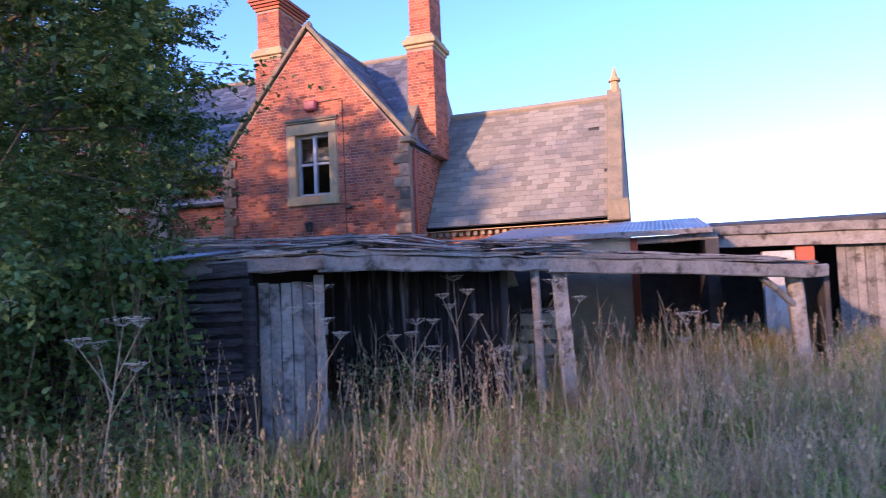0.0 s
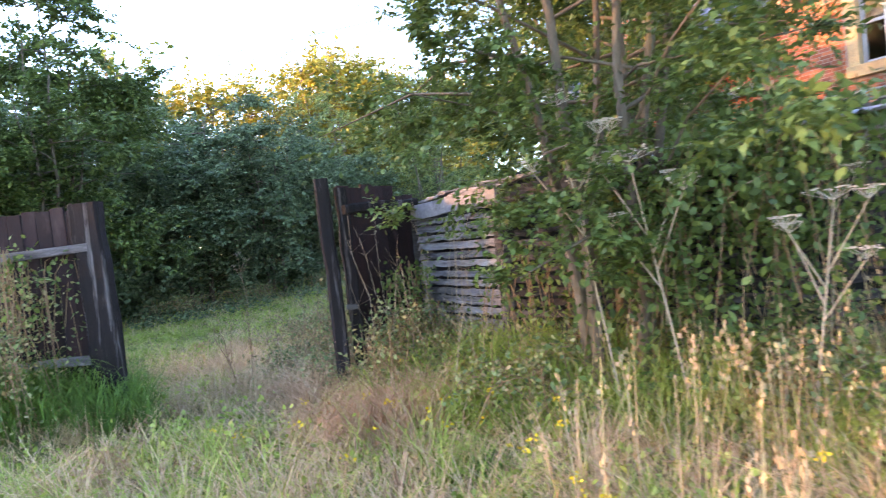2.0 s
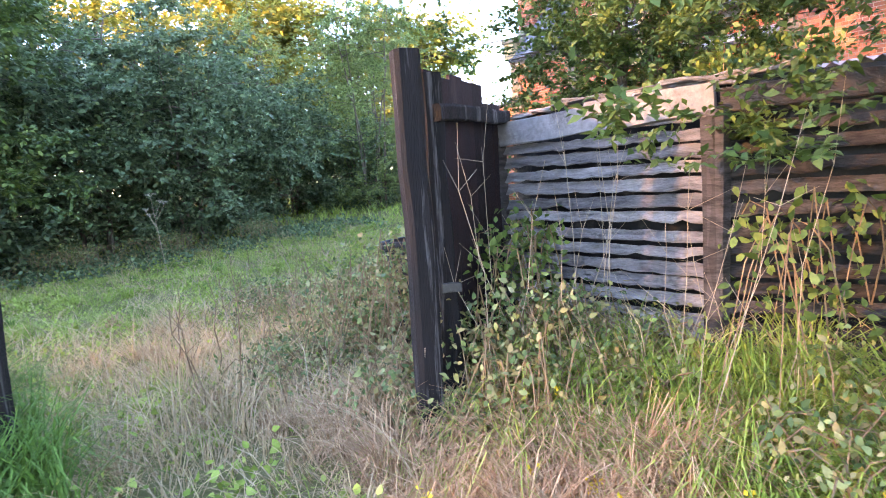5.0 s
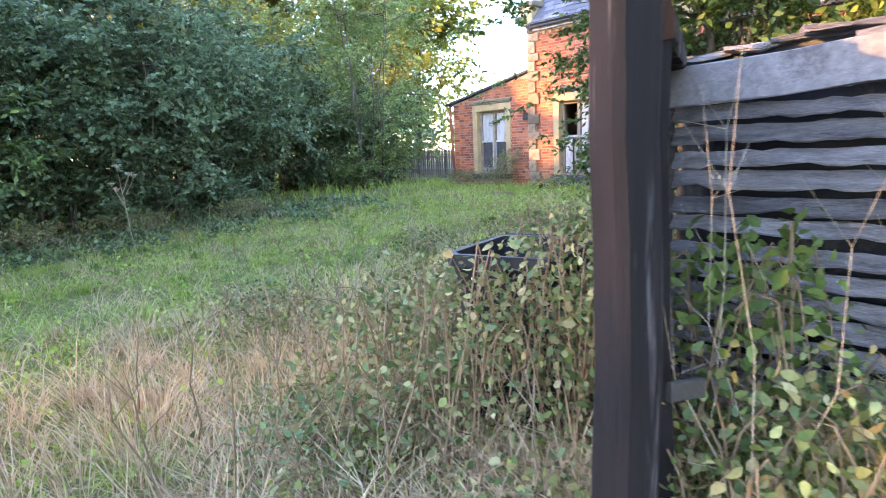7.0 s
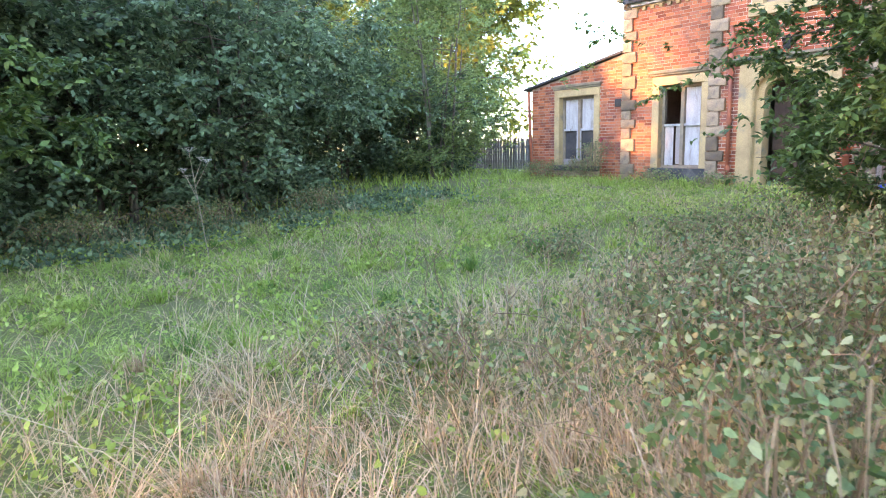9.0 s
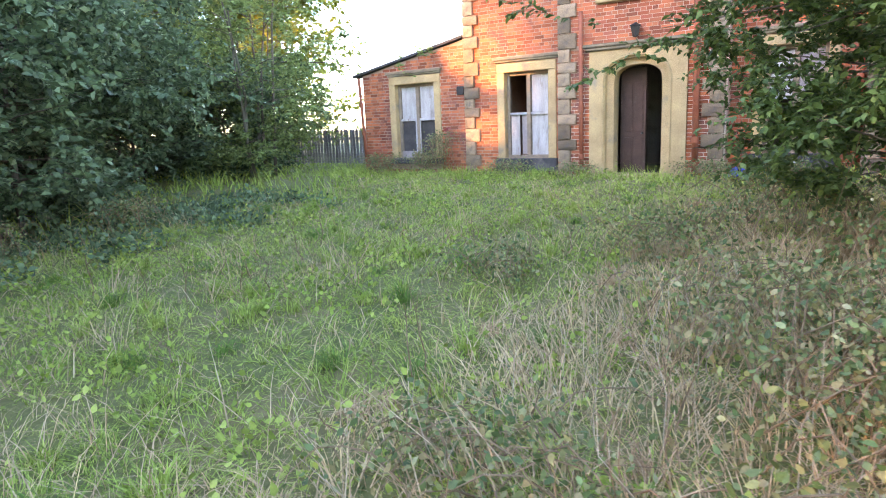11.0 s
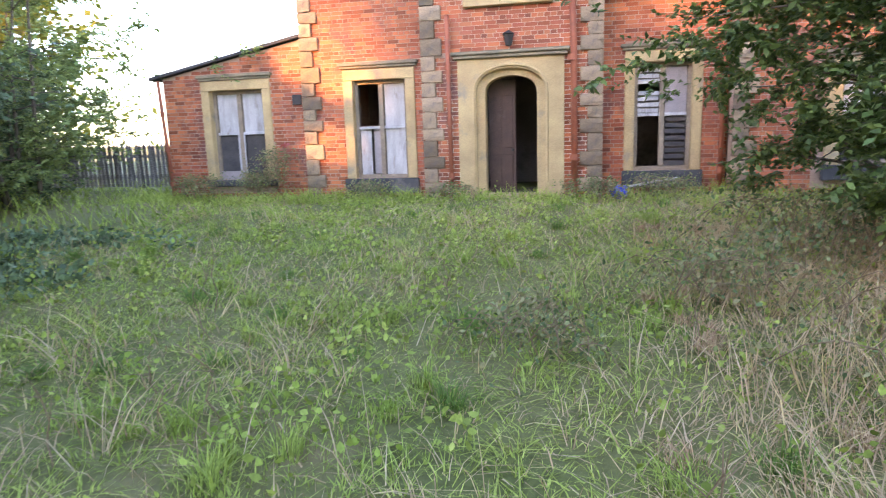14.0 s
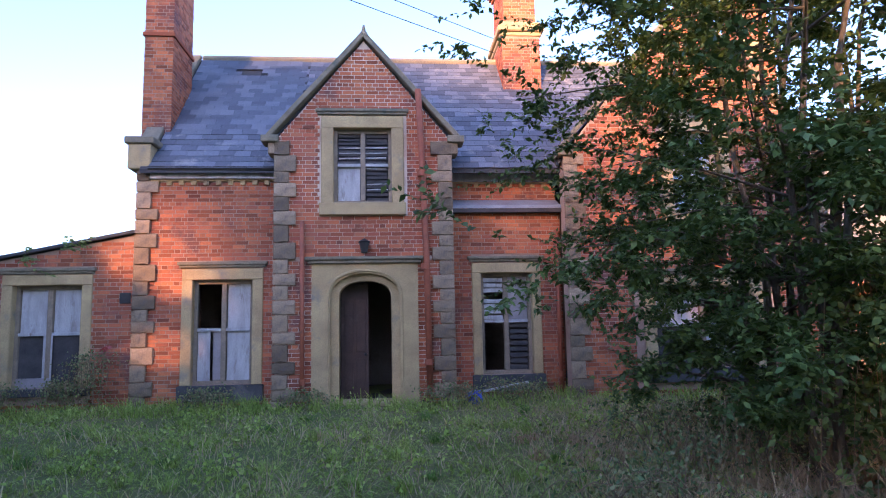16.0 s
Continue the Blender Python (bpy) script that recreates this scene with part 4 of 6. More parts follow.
roof1 = thing("shed_roof", (8.0, -10.4, 1.86), "low sagging corrugated iron shed roof with loose boards", "shed roof")
part("sheet", corrugated(6.45, 8.3, -10.75, -8.6, 1.84, 2.14), M_TIN, roof1)
part("sheet", corrugated(8.2, 10.8, -10.4, -7.9, 1.98, 2.22), M_TIN, roof1)
for k in range(9):
    x = 6.45 + k * 0.17
    part("loose_board", beam((x, -10.99 + 0.03 * (k % 3), 1.89 + 0.02 * (k % 4)), (x + WOOD.uniform(0.3, 0.9), -10.75 + 0.05 * (k % 4), 1.94 + 0.02 * (k % 3)), 0.09, 0.022, segs=5, wob=0.014, rng=WOOD), M_LAP, roof1)

# gate posts and leaf
gate = thing("gate", (6.6, -11.6, 0.0), "tarred black boarded gate standing open beside its post", "gate")
part("gate_post", beam((7.07, -12.28, -0.1), (7.07, -12.31, 2.14), 0.135, 0.13, up=(0.35, 1, 0), segs=8, wob=0.008, rng=WOOD), M_TAR_SHADE, gate, "tall tarred timber post with a bleached face")
part("gate_post", beam((7.02, -12.08, -0.1), (6.98, -12.10, 2.06), 0.09, 0.12, up=(0.35, 1, 0), segs=8, wob=0.01, rng=WOOD), M_TAR_SHADE, gate)
for k in range(7):
    f = k / 7
    p = Vector((6.96, -12.12, 0)).lerp(Vector((6.42, -11.06, 0)), f + 0.07)
    part("board", beam(p + Vector((0, 0, 0.18)), p + Vector((0, 0, 2.10 - 0.03 * WOOD.random() - 0.10 * (k > 4))), 0.176, 0.024, up=(0.89, 0.45, 0), segs=5, wob=0.003, rng=WOOD), M_MAROON, gate)
for z in (0.55, 1.86):
    part("rail", beam((7.03, -12.10, z), (6.48, -11.04, z + 0.03), 0.06, 0.09, segs=5, wob=0.008, rng=WOOD), M_TAR_SHADE, gate)
part("hinge", beam((7.15, -12.22, 0.95), (7.19, -12.12, 0.95), 0.02, 0.05, segs=2, wob=0.002, rng=WOOD), M_IRON, gate)

hoard = thing("hoarding", (5.2, -15.4, 0.0), "maroon boarded hoarding with rails, overgrown with brambles", "hoarding")
G0, GD = Vector((5.88, -14.18, 0)), Vector((-0.485, -0.875, 0))
part("end_post", beam(G0 + Vector((0.03, 0.03, -0.1)), G0 + Vector((-0.03, 0, 2.18)), 0.28, 0.16, up=(0.87, -0.48, 0), segs=8, wob=0.012, rng=WOOD), M_TAR_SHADE, hoard, "thick charred post with a bleached top")
for k in range(24):
    p = G0 + GD * (0.16 + 0.135 * k)
    part("board", beam(p + Vector((-0.03, 0.02, 0.25)), p + Vector((-0.03, 0.02, 2.13 + WOOD.uniform(-0.02, 0.02))), 0.128, 0.022, up=(0.87, -0.48, 0), segs=4, wob=0.004, rng=WOOD), M_MAROON, hoard)
for z in (0.72, 1.76):
    a = G0 + Vector((0.04, -0.02, z))
    part("rail", beam(a, a + GD * 3.2 + Vector((0, 0, -0.03)), 0.06, 0.085, segs=7, wob=0.008, rng=WOOD), M_LAP, hoard, "grey split rail")
part("post", beam(G0 + GD * 2.1 - Vector((0, 0, 0.1)), G0 + GD * 2.1 + Vector((0, 0, 2.05)), 0.13, 0.13, up=(0.87, -0.48, 0), segs=6, rng=WOOD), M_TAR_SHADE, hoard)

# open-fronted shed
shed = thing("open_shed", (13.5, -7.0, 0.1), "collapsing open-fronted timber shed with silvered boards", "shed")
for k in range(6):
    f = (k + 0.5) / 6
    p = Vector((10.90, -9.36, 0)).lerp(Vector((11.42, -9.06, 0)), f)
    part("plank", beam(p + Vector((0, 0, 0.12 + 0.04 * (k % 2))), p + Vector((0, 0, 1.76 + (0.08 if k == 5 else 0))), 0.094, 0.026, up=(-0.5, 0.86, 0), segs=7, wob=0.005, rng=WOOD), M_OLDWOOD, shed)
for z in (0.62, 1.3):
    part("ledge", beam((10.92, -9.30, z), (11.42, -9.01, z), 0.03, 0.09, segs=4, rng=WOOD), M_OLDWOOD, shed)
for k, h in enumerate((0.95, 1.05, 0.85)):
    p = Vector((10.66 + 0.09 * k, -9.50 + 0.05 * k, 0))
    part("plank", beam(p, p + Vector((0, 0, h)), 0.08, 0.025, up=(-0.5, 0.86, 0), segs=5, wob=0.006, rng=WOOD), M_OLDWOOD, shed)
BEAM = [Vector(p) for p in ((10.2, -10.0, 1.92), (11.5, -9.25, 1.93), (13.25, -7.3, 1.84), (16.45, -4.95, 1.62))]
for a, b, h in zip(BEAM, BEAM[1:], (0.13, 0.15, 0.17)):
    part("beam", beam(a, b + (b - a).normalized() * 0.04, 0.10, h, segs=12, wob=0.012, rng=WOOD), M_OLDWOOD, shed, "cracked silvered eaves beam")
    back = Vector((-(b - a).y, (b - a).x, 0)).normalized()
    for r in range(7):
        o = back * (0.02 + 0.16 * r) + Vector((0, 0, 0.10 + 0.022 * r + WOOD.uniform(-0.012, 0.012)))
        part("roof_board", beam(a + o, b + o + (b - a).normalized() * WOOD.uniform(-0.25, 0.1), 0.17, 0.024, segs=9, wob=0.014, rng=WOOD), M_OLDWOOD, shed)
scraps = bmesh.new()
for k in range(170):
    i = WOOD.choice((0, 1, 1, 1))
    a, b = BEAM[i], BEAM[i + 1]
    p = a.lerp(b, WOOD.random()) + Vector((WOOD.uniform(-0.3, 0.1), WOOD.uniform(0, 0.9), 0.13 + WOOD.uniform(0, 0.14)))
    q = p + (b - a).normalized() * WOOD.uniform(0.2, 0.9) + Vector((0, WOOD.uniform(-0.1, 0.1), WOOD.uniform(-0.05, 0.05)))
    beam(p, q, WOOD.uniform(0.02, 0.09), 0.014, segs=2, wob=0.006, bm=scraps, rng=WOOD)
part("splintered_roofing", scraps, M_OLDWOOD_I, shed, "splintered roof boards", kind="stuff")
part("post", beam((13.13, -7.30, 0.1), (13.11, -7.34, 1.78), 0.09, 0.09, up=(0, 1, 0), segs=6, rng=WOOD), M_OLDWOOD, shed)
part("post", beam((13.42, -7.05, 0.1), (13.34, -7.12, 1.76), 0.17, 0.05, up=(-0.4, 1, 0), segs=6, rng=WOOD), M_OLDWOOD, shed)
part("post", beam((16.18, -4.95, 0.1), (16.12, -4.95, 1.56), 0.19, 0.17, up=(0, 1, 0), segs=6, wob=0.01, rng=WOOD), M_OLDWOOD, shed, "thick gnarled end post")
part("brace", beam((15.66, -5.42, 1.58), (16.10, -5.0, 1.18), 0.07, 0.08, segs=4, rng=WOOD), M_OLDWOOD, shed)
part("brace", beam((16.12, -4.98, 1.2), (16.02, -5.0, 1.58), 0.04, 0.04, segs=3, rng=WOOD), M_OLDWOOD, shed)
# deep shade inside the shed, put into near-black planks and a dark wall
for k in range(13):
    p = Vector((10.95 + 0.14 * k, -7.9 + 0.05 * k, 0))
    part("back_plank", beam(p + Vector((0, 0, 0.1)), p + Vector((0, 0, 1.9 - 0.02 * WOOD.random())), 0.138, 0.02, up=(-0.3, 1, 0), segs=3, wob=0.004, rng=WOOD), M_TAR_SHADE, shed)
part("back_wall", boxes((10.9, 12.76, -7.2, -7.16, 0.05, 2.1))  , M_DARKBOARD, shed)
eave = [p + Vector((-0.1, 0.2, 0.05)) for p in BEAM]
rim = eave + [Vector((16.6, -3.3, 1.70)), Vector((10.2, -3.3, 2.0))]
n = len(rim)
part("roof_sheet", ([tuple(p) for p in rim] + [tuple(p + Vector((0, 0, 0.03))) for p in rim], [tuple(range(n - 1, -1, -1)), tuple(range(n, 2 * n))] + [(i, (i + 1) % n, n + (i + 1) % n, n + i) for i in range(n)]), M_UNDER, shed)
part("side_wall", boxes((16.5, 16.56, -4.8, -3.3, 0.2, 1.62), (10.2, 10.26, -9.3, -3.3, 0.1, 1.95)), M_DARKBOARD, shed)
crate = thing("wooden_crate", (13.0, -5.6, 0.22), "pale slatted wooden crate standing inside the shed", "crate")
for z in (0.32, 0.52, 0.72, 0.92, 1.12):
    part("slat", beam((12.62, -5.9, z), (13.05, -5.75, z), 0.02, 0.15, segs=3, rng=WOOD), M_RENDER, crate)
for x in (12.66, 13.02):
    part("corner_post", beam((x, -5.8 + (x - 12.66) * 0.35, 0.2), (x, -5.8 + (x - 12.66) * 0.35, 1.2), 0.05, 0.05, up=(0, 1, 0), segs=3, rng=WOOD), M_OLDWOOD, crate)
part("lid", beam((12.60, -5.7, 1.24), (13.08, -5.55, 1.26), 0.34, 0.03, segs=3, rng=WOOD), M_OLDWOOD, crate)
part("side_board", beam((12.98, -5.78, 1.30), (13.16, -5.72, 1.62), 0.02, 0.26, up=(-0.3, 1, 0), segs=3, rng=WOOD), M_STONE, crate, "yellowish board standing on the crate")
sheet = thing("white_sheet", (12.2, -6.6, 1.65), "sagging whitish sheet slung under the shed roof", "sheet")
vs, fs = [], []
for j in range(5):
    for i in range(9):
        vs.append((11.95 + i * 0.09, -6.85 + i * 0.05 + 0.08 * j, 1.80 - 0.05 * j - 0.05 * math.sin(i / 8 * math.pi)))
for j in range(4):
    for i in range(8):
        fs.append((j * 9 + i, j * 9 + i + 1, (j + 1) * 9 + i + 1, (j + 1) * 9 + i))
cl = part("cloth", (vs, fs), M_WHITE, sheet, smooth=True)
solid = cl.modifiers.new("thickness", 'SOLIDIFY')
solid.thickness = 0.008
part("hanging_cord", tube([(12.0, -6.85, 1.80), (12.0, -6.9, 2.02)], 0.008, 5), M_STALK, sheet)

# outbuilding behind the shed
outb = thing("outbuilding", (13.5, -2.0, 0.4), "low rendered outbuilding with a corrugated iron roof", "outbuilding")
part("wall", boxes((12.75, 14.0, -3.0, -2.8, 0.2, 2.28)), M_RENDER, outb, "stained cream cement render")
part("brick_jamb", boxes((14.002, 14.12, -3.02, -2.8, 0.2, 2.28)), M_BRICK1, outb)
part("wall", boxes((11.2, 12.74, -3.0, -2.8, 0.2, 2.28), (11.2, 15.4, -0.5, -0.3, 0.2, 2.4), (15.2, 15.4, -3.0, -0.5, 0.2, 2.28)), M_DARKBOARD, outb)
part("lintel", beam((14.0, -2.95, 2.22), (15.4, -2.95, 2.24), 0.12, 0.12, segs=4, rng=WOOD), M_OLDWOOD, outb)
part("roof_sheet", corrugated(11.3, 15.3, -3.15, 0.2, 2.38, 2.78), M_TIN, outb, "silver-grey corrugated iron sheets")
part("roof_board", beam((11.0, -3.2, 2.33), (15.3, -3.2, 2.33), 0.05, 0.09, segs=8, rng=WOOD), M_OLDWOOD, outb)
canopy = thing("canopy_building", (17.5, -1.0, 0.4), "timber-fronted platform building with a deep grey fascia", "building")
part("fascia", beam((15.15, -2.05, 2.18), (21.0, -2.05, 2.06), 0.05, 0.24, segs=10, wob=0.006, rng=WOOD), M_OLDWOOD, canopy, "silver-grey fascia board")
part("fascia", beam((15.10, -2.10, 2.36), (21.0, -2.10, 2.26), 0.07, 0.16, segs=10, wob=0.006, rng=WOOD), M_OLDWOOD, canopy)
part("roof", prism([(-2.1, 2.40), (1.5, 2.66), (1.5, 2.72), (-2.1, 2.46)], "x", 15.2, 21.0), M_UNDER, canopy)
part("brick_pier", boxes((16.72, 17.0, -1.98, -1.7, 0.3, 2.05)), M_BRICK1, canopy, "red brick pier")
part("brick_pier", boxes((16.2, 16.7, -1.95, -1.7, 0.3, 1.95)), M_WHITE, canopy, "whitewashed brick panel")
for k in range(22):
    x = 17.42 + k * 0.14
    part("plank", beam((x, -1.9, 0.4), (x, -1.9, 2.0), 0.132, 0.024, up=(0, 1, 0), segs=4, wob=0.004, rng=WOOD), M_OLDWOOD, canopy)
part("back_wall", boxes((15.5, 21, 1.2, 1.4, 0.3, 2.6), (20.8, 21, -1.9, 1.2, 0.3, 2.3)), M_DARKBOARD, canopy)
for k in range(5):
    part("rafter", boxes((15.5 + k * 1.0, 15.56 + k * 1.0, -2.0, 1.2, 2.28, 2.38)), M_DARKBOARD, canopy)

# palisade beyond the lean-to
pal = thing("picket_fence", (-10.5, 2.6, 0.5), "dark weathered pointed picket fence beyond the lean-to", "fence")
pk = prism([(-0.05, 0.0), (0.05, 0.0), (0.05, 1.05), (0.0, 1.16), (-0.05, 1.05)], "y", -0.011, 0.011)
pk = mesh_of("picket", pk, M_LAP)
for k in range(44):
    ob = part("picket", pk, None, pal)
    ob.matrix_basis = pose(-7.9 - 0.135 * k, 2.6, 0.48 + WOOD.uniform(-0.02, 0.02), 0, WOOD.uniform(-2, 2), 0)
for z in (0.75, 1.3):
    part("rail", beam((-7.8, 2.64, z), (-13.9, 2.64, z), 0.04, 0.08, segs=8, rng=WOOD), M_LAP, pal)

# ---- wheelie bin ----
bin_at = pose(5.68, -11.12, 0.0, 0, 0, 20)
wb = thing("wheelie_bin", (5.68, -11.12, 0.0), "black plastic wheelie bin with its lid thrown back", "bin")


def turned(bm):
    bm.transform(bin_at)
    return bm


def tub():
    bm = bmesh.new()
    lv = [(0.20, 0.25, 0.06), (0.215, 0.27, 0.12), (0.27, 0.335, 0.92), (0.285, 0.355, 0.98), (0.30, 0.37, 0.985), (0.30, 0.37, 1.045), (0.27, 0.34, 1.045), (0.26, 0.33, 0.95), (0.21, 0.27, 0.2)]
    rings = []
    for a, b, z in lv:
        c = 0.05
        pts = [(-a + c, -b), (a - c, -b), (a, -b + c), (a, b - c), (a - c, b), (-a + c, b), (-a, b - c), (-a, -b + c)]
        rings.append([bm.verts.new((x, y, z)) for x, y in pts])
    for r, s in zip(rings, rings[1:]):
        for i in range(8):
            bm.faces.new((r[i], r[(i + 1) % 8], s[(i + 1) % 8], s[i]))
    bm.faces.new(rings[0][::-1])
    bm.faces.new(rings[-1])
    return bm


part("tub", turned(tub()), M_BIN_GAP, wb)
part("lid", turned(eased(boxes((-0.29, 0.29, 0.385, 0.43, 0.42, 1.05), (-0.27, 0.27, 0.43, 0.45, 0.5, 1.0)), 0.012)), M_BIN_GAP, wb, "lid hanging open behind the bin")
part("handle", turned(tube([(-0.24, 0.40, 1.03), (0.24, 0.40, 1.03)], 0.018, 8)), M_BIN_GAP, wb)
for s in (-1, 1):
    part("wheel", turned(tube([(s * 0.235, 0.27, 0.10), (s * 0.285, 0.27, 0.10)], 0.10, 14)), M_BIN_GAP, wb)
part("rubbish", turned(eased(boxes((-0.22, 0.2, -0.25, 0.25, 0.2, 0.9)), 0.06)), M_DARKBOARD, wb, "black sacks filling the bin")

# oddments by the wall
bag = thing("plastic_bag", (1.95, -0.75, gz(1.95, -0.75)), "crumpled blue plastic bag in the grass", "bag")
bm = bmesh.new()
bmesh.ops.create_icosphere(bm, subdivisions=3, radius=0.16)
for v in bm.verts:
    v.co *= 1 + 0.45 * noise.noise(v.co * 9)
    v.co.z *= 0.75
bm.transform(Matrix.Translation((1.95, -0.75, gz(1.95, -0.75) + 0.12)))
part("sack", bm, M_BLUE, bag)
plank = thing("loose_plank", (2.55, -0.7, 0.5), "bleached plank lying in the grass by the wall", "plank")
part("timber", beam((2.1, -0.8, 0.62), (2.95, -0.6, 0.74), 0.09, 0.03, segs=5, rng=WOOD), M_WHITE, plank)
wires = thing("overhead_cable", (1.0, -2.0, 8.6), "twin black overhead cables to the chimney", "cable")
for k in range(2):
    pts = [Vector((2.95, 1.95, 8.1 + 0.35 * k)).lerp(Vector((-28.0, -18.5, 10.3 + 0.5 * k)), i / 14) - Vector((0, 0, 0.4 * math.sin(i / 14 * math.pi))) for i in range(15)]
    part("cable", tube(pts, 0.009, 5), M_IRON, wires)

# ---- planting ----
def leaf_mesh(pos, size, rng, droop=0.3, narrow=0.55, corners=4):
    """Pointed, slightly folded leaves at the given places: one face of 4 or 6 corners each."""
    n = len(pos)
    d = rng.normal(size=(n, 3))
    d[:, 2] -= droop
    d /= np.linalg.norm(d, axis=1)[:, None]
    s = np.cross(d, rng.normal(size=(n, 3)))
    s /= np.linalg.norm(s, axis=1)[:, None] + 1e-9
    L = size * rng.uniform(0.6, 1.3, n)[:, None]
    up = np.cross(s, d) * L * 0.12
    s = s * L * narrow * 0.5
    if corners == 4:
        v = [pos, pos + d * L * 0.5 + s + up, pos + d * L, pos + d * L * 0.5 - s + up]
    else:
        v = [pos, pos + d * L * 0.28 + s * 0.9 + up, pos + d * L * 0.62 + s * 0.75 + up, pos + d * L, pos + d * L * 0.62 - s * 0.75 + up, pos + d * L * 0.28 - s * 0.9 + up]
    return np.stack(v, 1).reshape(-1, 3)


def fast_mesh(name, verts, faces_per, material):
    """A mesh from an array of vertices whose faces are runs of faces_per corners."""
    me = bpy.data.meshes.new(name)
    nv = len(verts)
    nf = nv // faces_per
    me.vertices.add(nv)
    me.vertices.foreach_set("co", np.ascontiguousarray(verts, dtype=np.float32).ravel())
    me.loops.add(nv)
    me.loops.foreach_set("vertex_index", np.arange(nv, dtype=np.int32))
    me.polygons.add(nf)
    me.polygons.foreach_set("loop_start", np.arange(0, nv, faces_per, dtype=np.int32))
    me.update(calc_edges=True)
    me.materials.append(material)
    return me


def spray(a, b, per, size, rng, narrow=0.55, flat=0.5):
    """Leaves set alternately along twigs from a to b, lying roughly flat, so that they gather in layered sprays."""
    n = len(a) * per
    k = np.tile(np.arange(per), len(a))
    a, b = np.repeat(a, per, 0), np.repeat(b, per, 0)
    t = b - a
    pos = a + t * ((k + rng.random(n)) / per)[:, None]
    t = t / (np.linalg.norm(t, axis=1)[:, None] + 1e-9)
    side = np.stack([t[:, 1], -t[:, 0], np.zeros(n)], 1) * np.where(k % 2, 1.0, -1.0)[:, None]
    d = t * 0.5 + side * 0.8 + rng.normal(size=(n, 3)) * 0.38
    d[:, 2] -= 0.25
    d /= np.linalg.norm(d, axis=1)[:, None]
    s = np.cross(d, np.array([0, 0, 1.0]) + rng.normal(size=(n, 3)) * flat)
    s /= np.linalg.norm(s, axis=1)[:, None] + 1e-9
    L = size * rng.uniform(0.6, 1.3, n)[:, None]
    up = np.cross(s, d) * L * 0.12
    s = s * L * narrow * 0.5
    return np.stack([pos, pos + d * L * 0.45 + s + up, pos + d * L, pos + d * L * 0.45 - s + up], 1)


def tree(name, at, height, spread, stems, leaves, size, material, seed, label, category="tree", low=0.18, per=13, lean=(0, 0), trunk_r=0.05, keep=None, puff=0.30, squash=1.0, group="", boughs=5, droop=0.0, flat=0.5):
    """Stems that fork into limbs, limbs into boughs, boughs into twigs, and leaves set along each twig."""
    rng = np.random.default_rng(seed)
    x, y = at
    z0 = gz(x, y)
    t = thing(name, (x, y, z0), label, category, group)
    wood = bmesh.new()
    starts, ends = [], []
    for s in range(stems):
        a = rng.uniform(0, 2 * math.pi)
        r0 = 0.0 if stems == 1 else 0.15 + 0.25 * rng.random()
        p = np.array([x + r0 * math.cos(a), y + r0 * math.sin(a), z0 - 0.08])
        h = height * (rng.uniform(0.75, 1.0) if stems > 1 else rng.uniform(0.94, 1.0))
        outw = np.array([math.cos(a) + lean[0], math.sin(a) + lean[1], 0]) * (spread * rng.uniform(0.1, 0.5) if stems > 1 else spread * 0.1)
        pts = [p]
        for i in range(1, 8):
            f = i / 7
            pts.append(p + np.array([0, 0, h * 0.93 * f]) + outw * f ** 1.5 + rng.normal(size=3) * 0.03 * height * 0.2)
        tube(pts, [trunk_r * (1 - 0.85 * i / 7) for i in range(8)], 7, wood)
        for b in range(int(5 + height)):
            f = rng.uniform(low + 0.05, 0.97)
            k = f * 7
            i = min(int(k), 6)
            q = pts[i] + (pts[i + 1] - pts[i]) * (k - i)
            ang = rng.uniform(0, 2 * math.pi)
            reach = spread * rng.uniform(0.55, 1.0) * (1.15 - abs(f - 0.45)) * 0.85
            dirn = np.array([math.cos(ang) + 0.5 * lean[0], math.sin(ang) + 0.5 * lean[1], rng.uniform(-0.05, 0.55) * squash])
            mid = q + dirn * reach * 0.5 + rng.normal(size=3) * 0.06
            end = q + dirn * reach + np.array([0, 0, -0.12 * reach])
            if keep is None or keep(q + (end - q) * np.linspace(0, 1, 9)[:, None]).all():
                tube([q, mid, end], [trunk_r * 0.35, trunk_r * 0.22, trunk_r * 0.07], 4, wood, False)
            for m in range(boughs):
                g = rng.uniform(0.25, 1.0)
                o = q + (end - q) * g + rng.normal(size=3) * 0.04 * spread
                w = dirn * 0.6 + rng.normal(size=3) * np.array([0.75, 0.75, 0.5])
                w[2] -= droop
                starts.append(o)
                ends.append(o + w * reach * rng.uniform(0.22, 0.45))
    part("trunk", wood, M_BARK, t, "forked grey-brown stems", True)
    starts, ends = np.array(starts), np.array(ends)
    nt = max(8, leaves // per)
    pick = rng.integers(0, len(starts), nt)
    a = starts[pick] + (ends[pick] - starts[pick]) * rng.uniform(0.1, 1.05, nt)[:, None]
    w = (ends[pick] - starts[pick])
    w = w / np.linalg.norm(w, axis=1)[:, None] * 0.6 + rng.normal(size=(nt, 3)) * np.array([0.6, 0.6, 0.35])
    b = a + w * (puff * rng.uniform(0.6, 1.5, nt))[:, None]
    v = spray(a, b, per, size, rng, flat=flat)
    v = v[v[:, 0, 2] > z0 + low * height * 0.5]
    if keep is not None:
        v = v[keep(v[:, 0])]
    part("crown", fast_mesh("crown", v.reshape(-1, 3), 4, material), None, t)
    return t


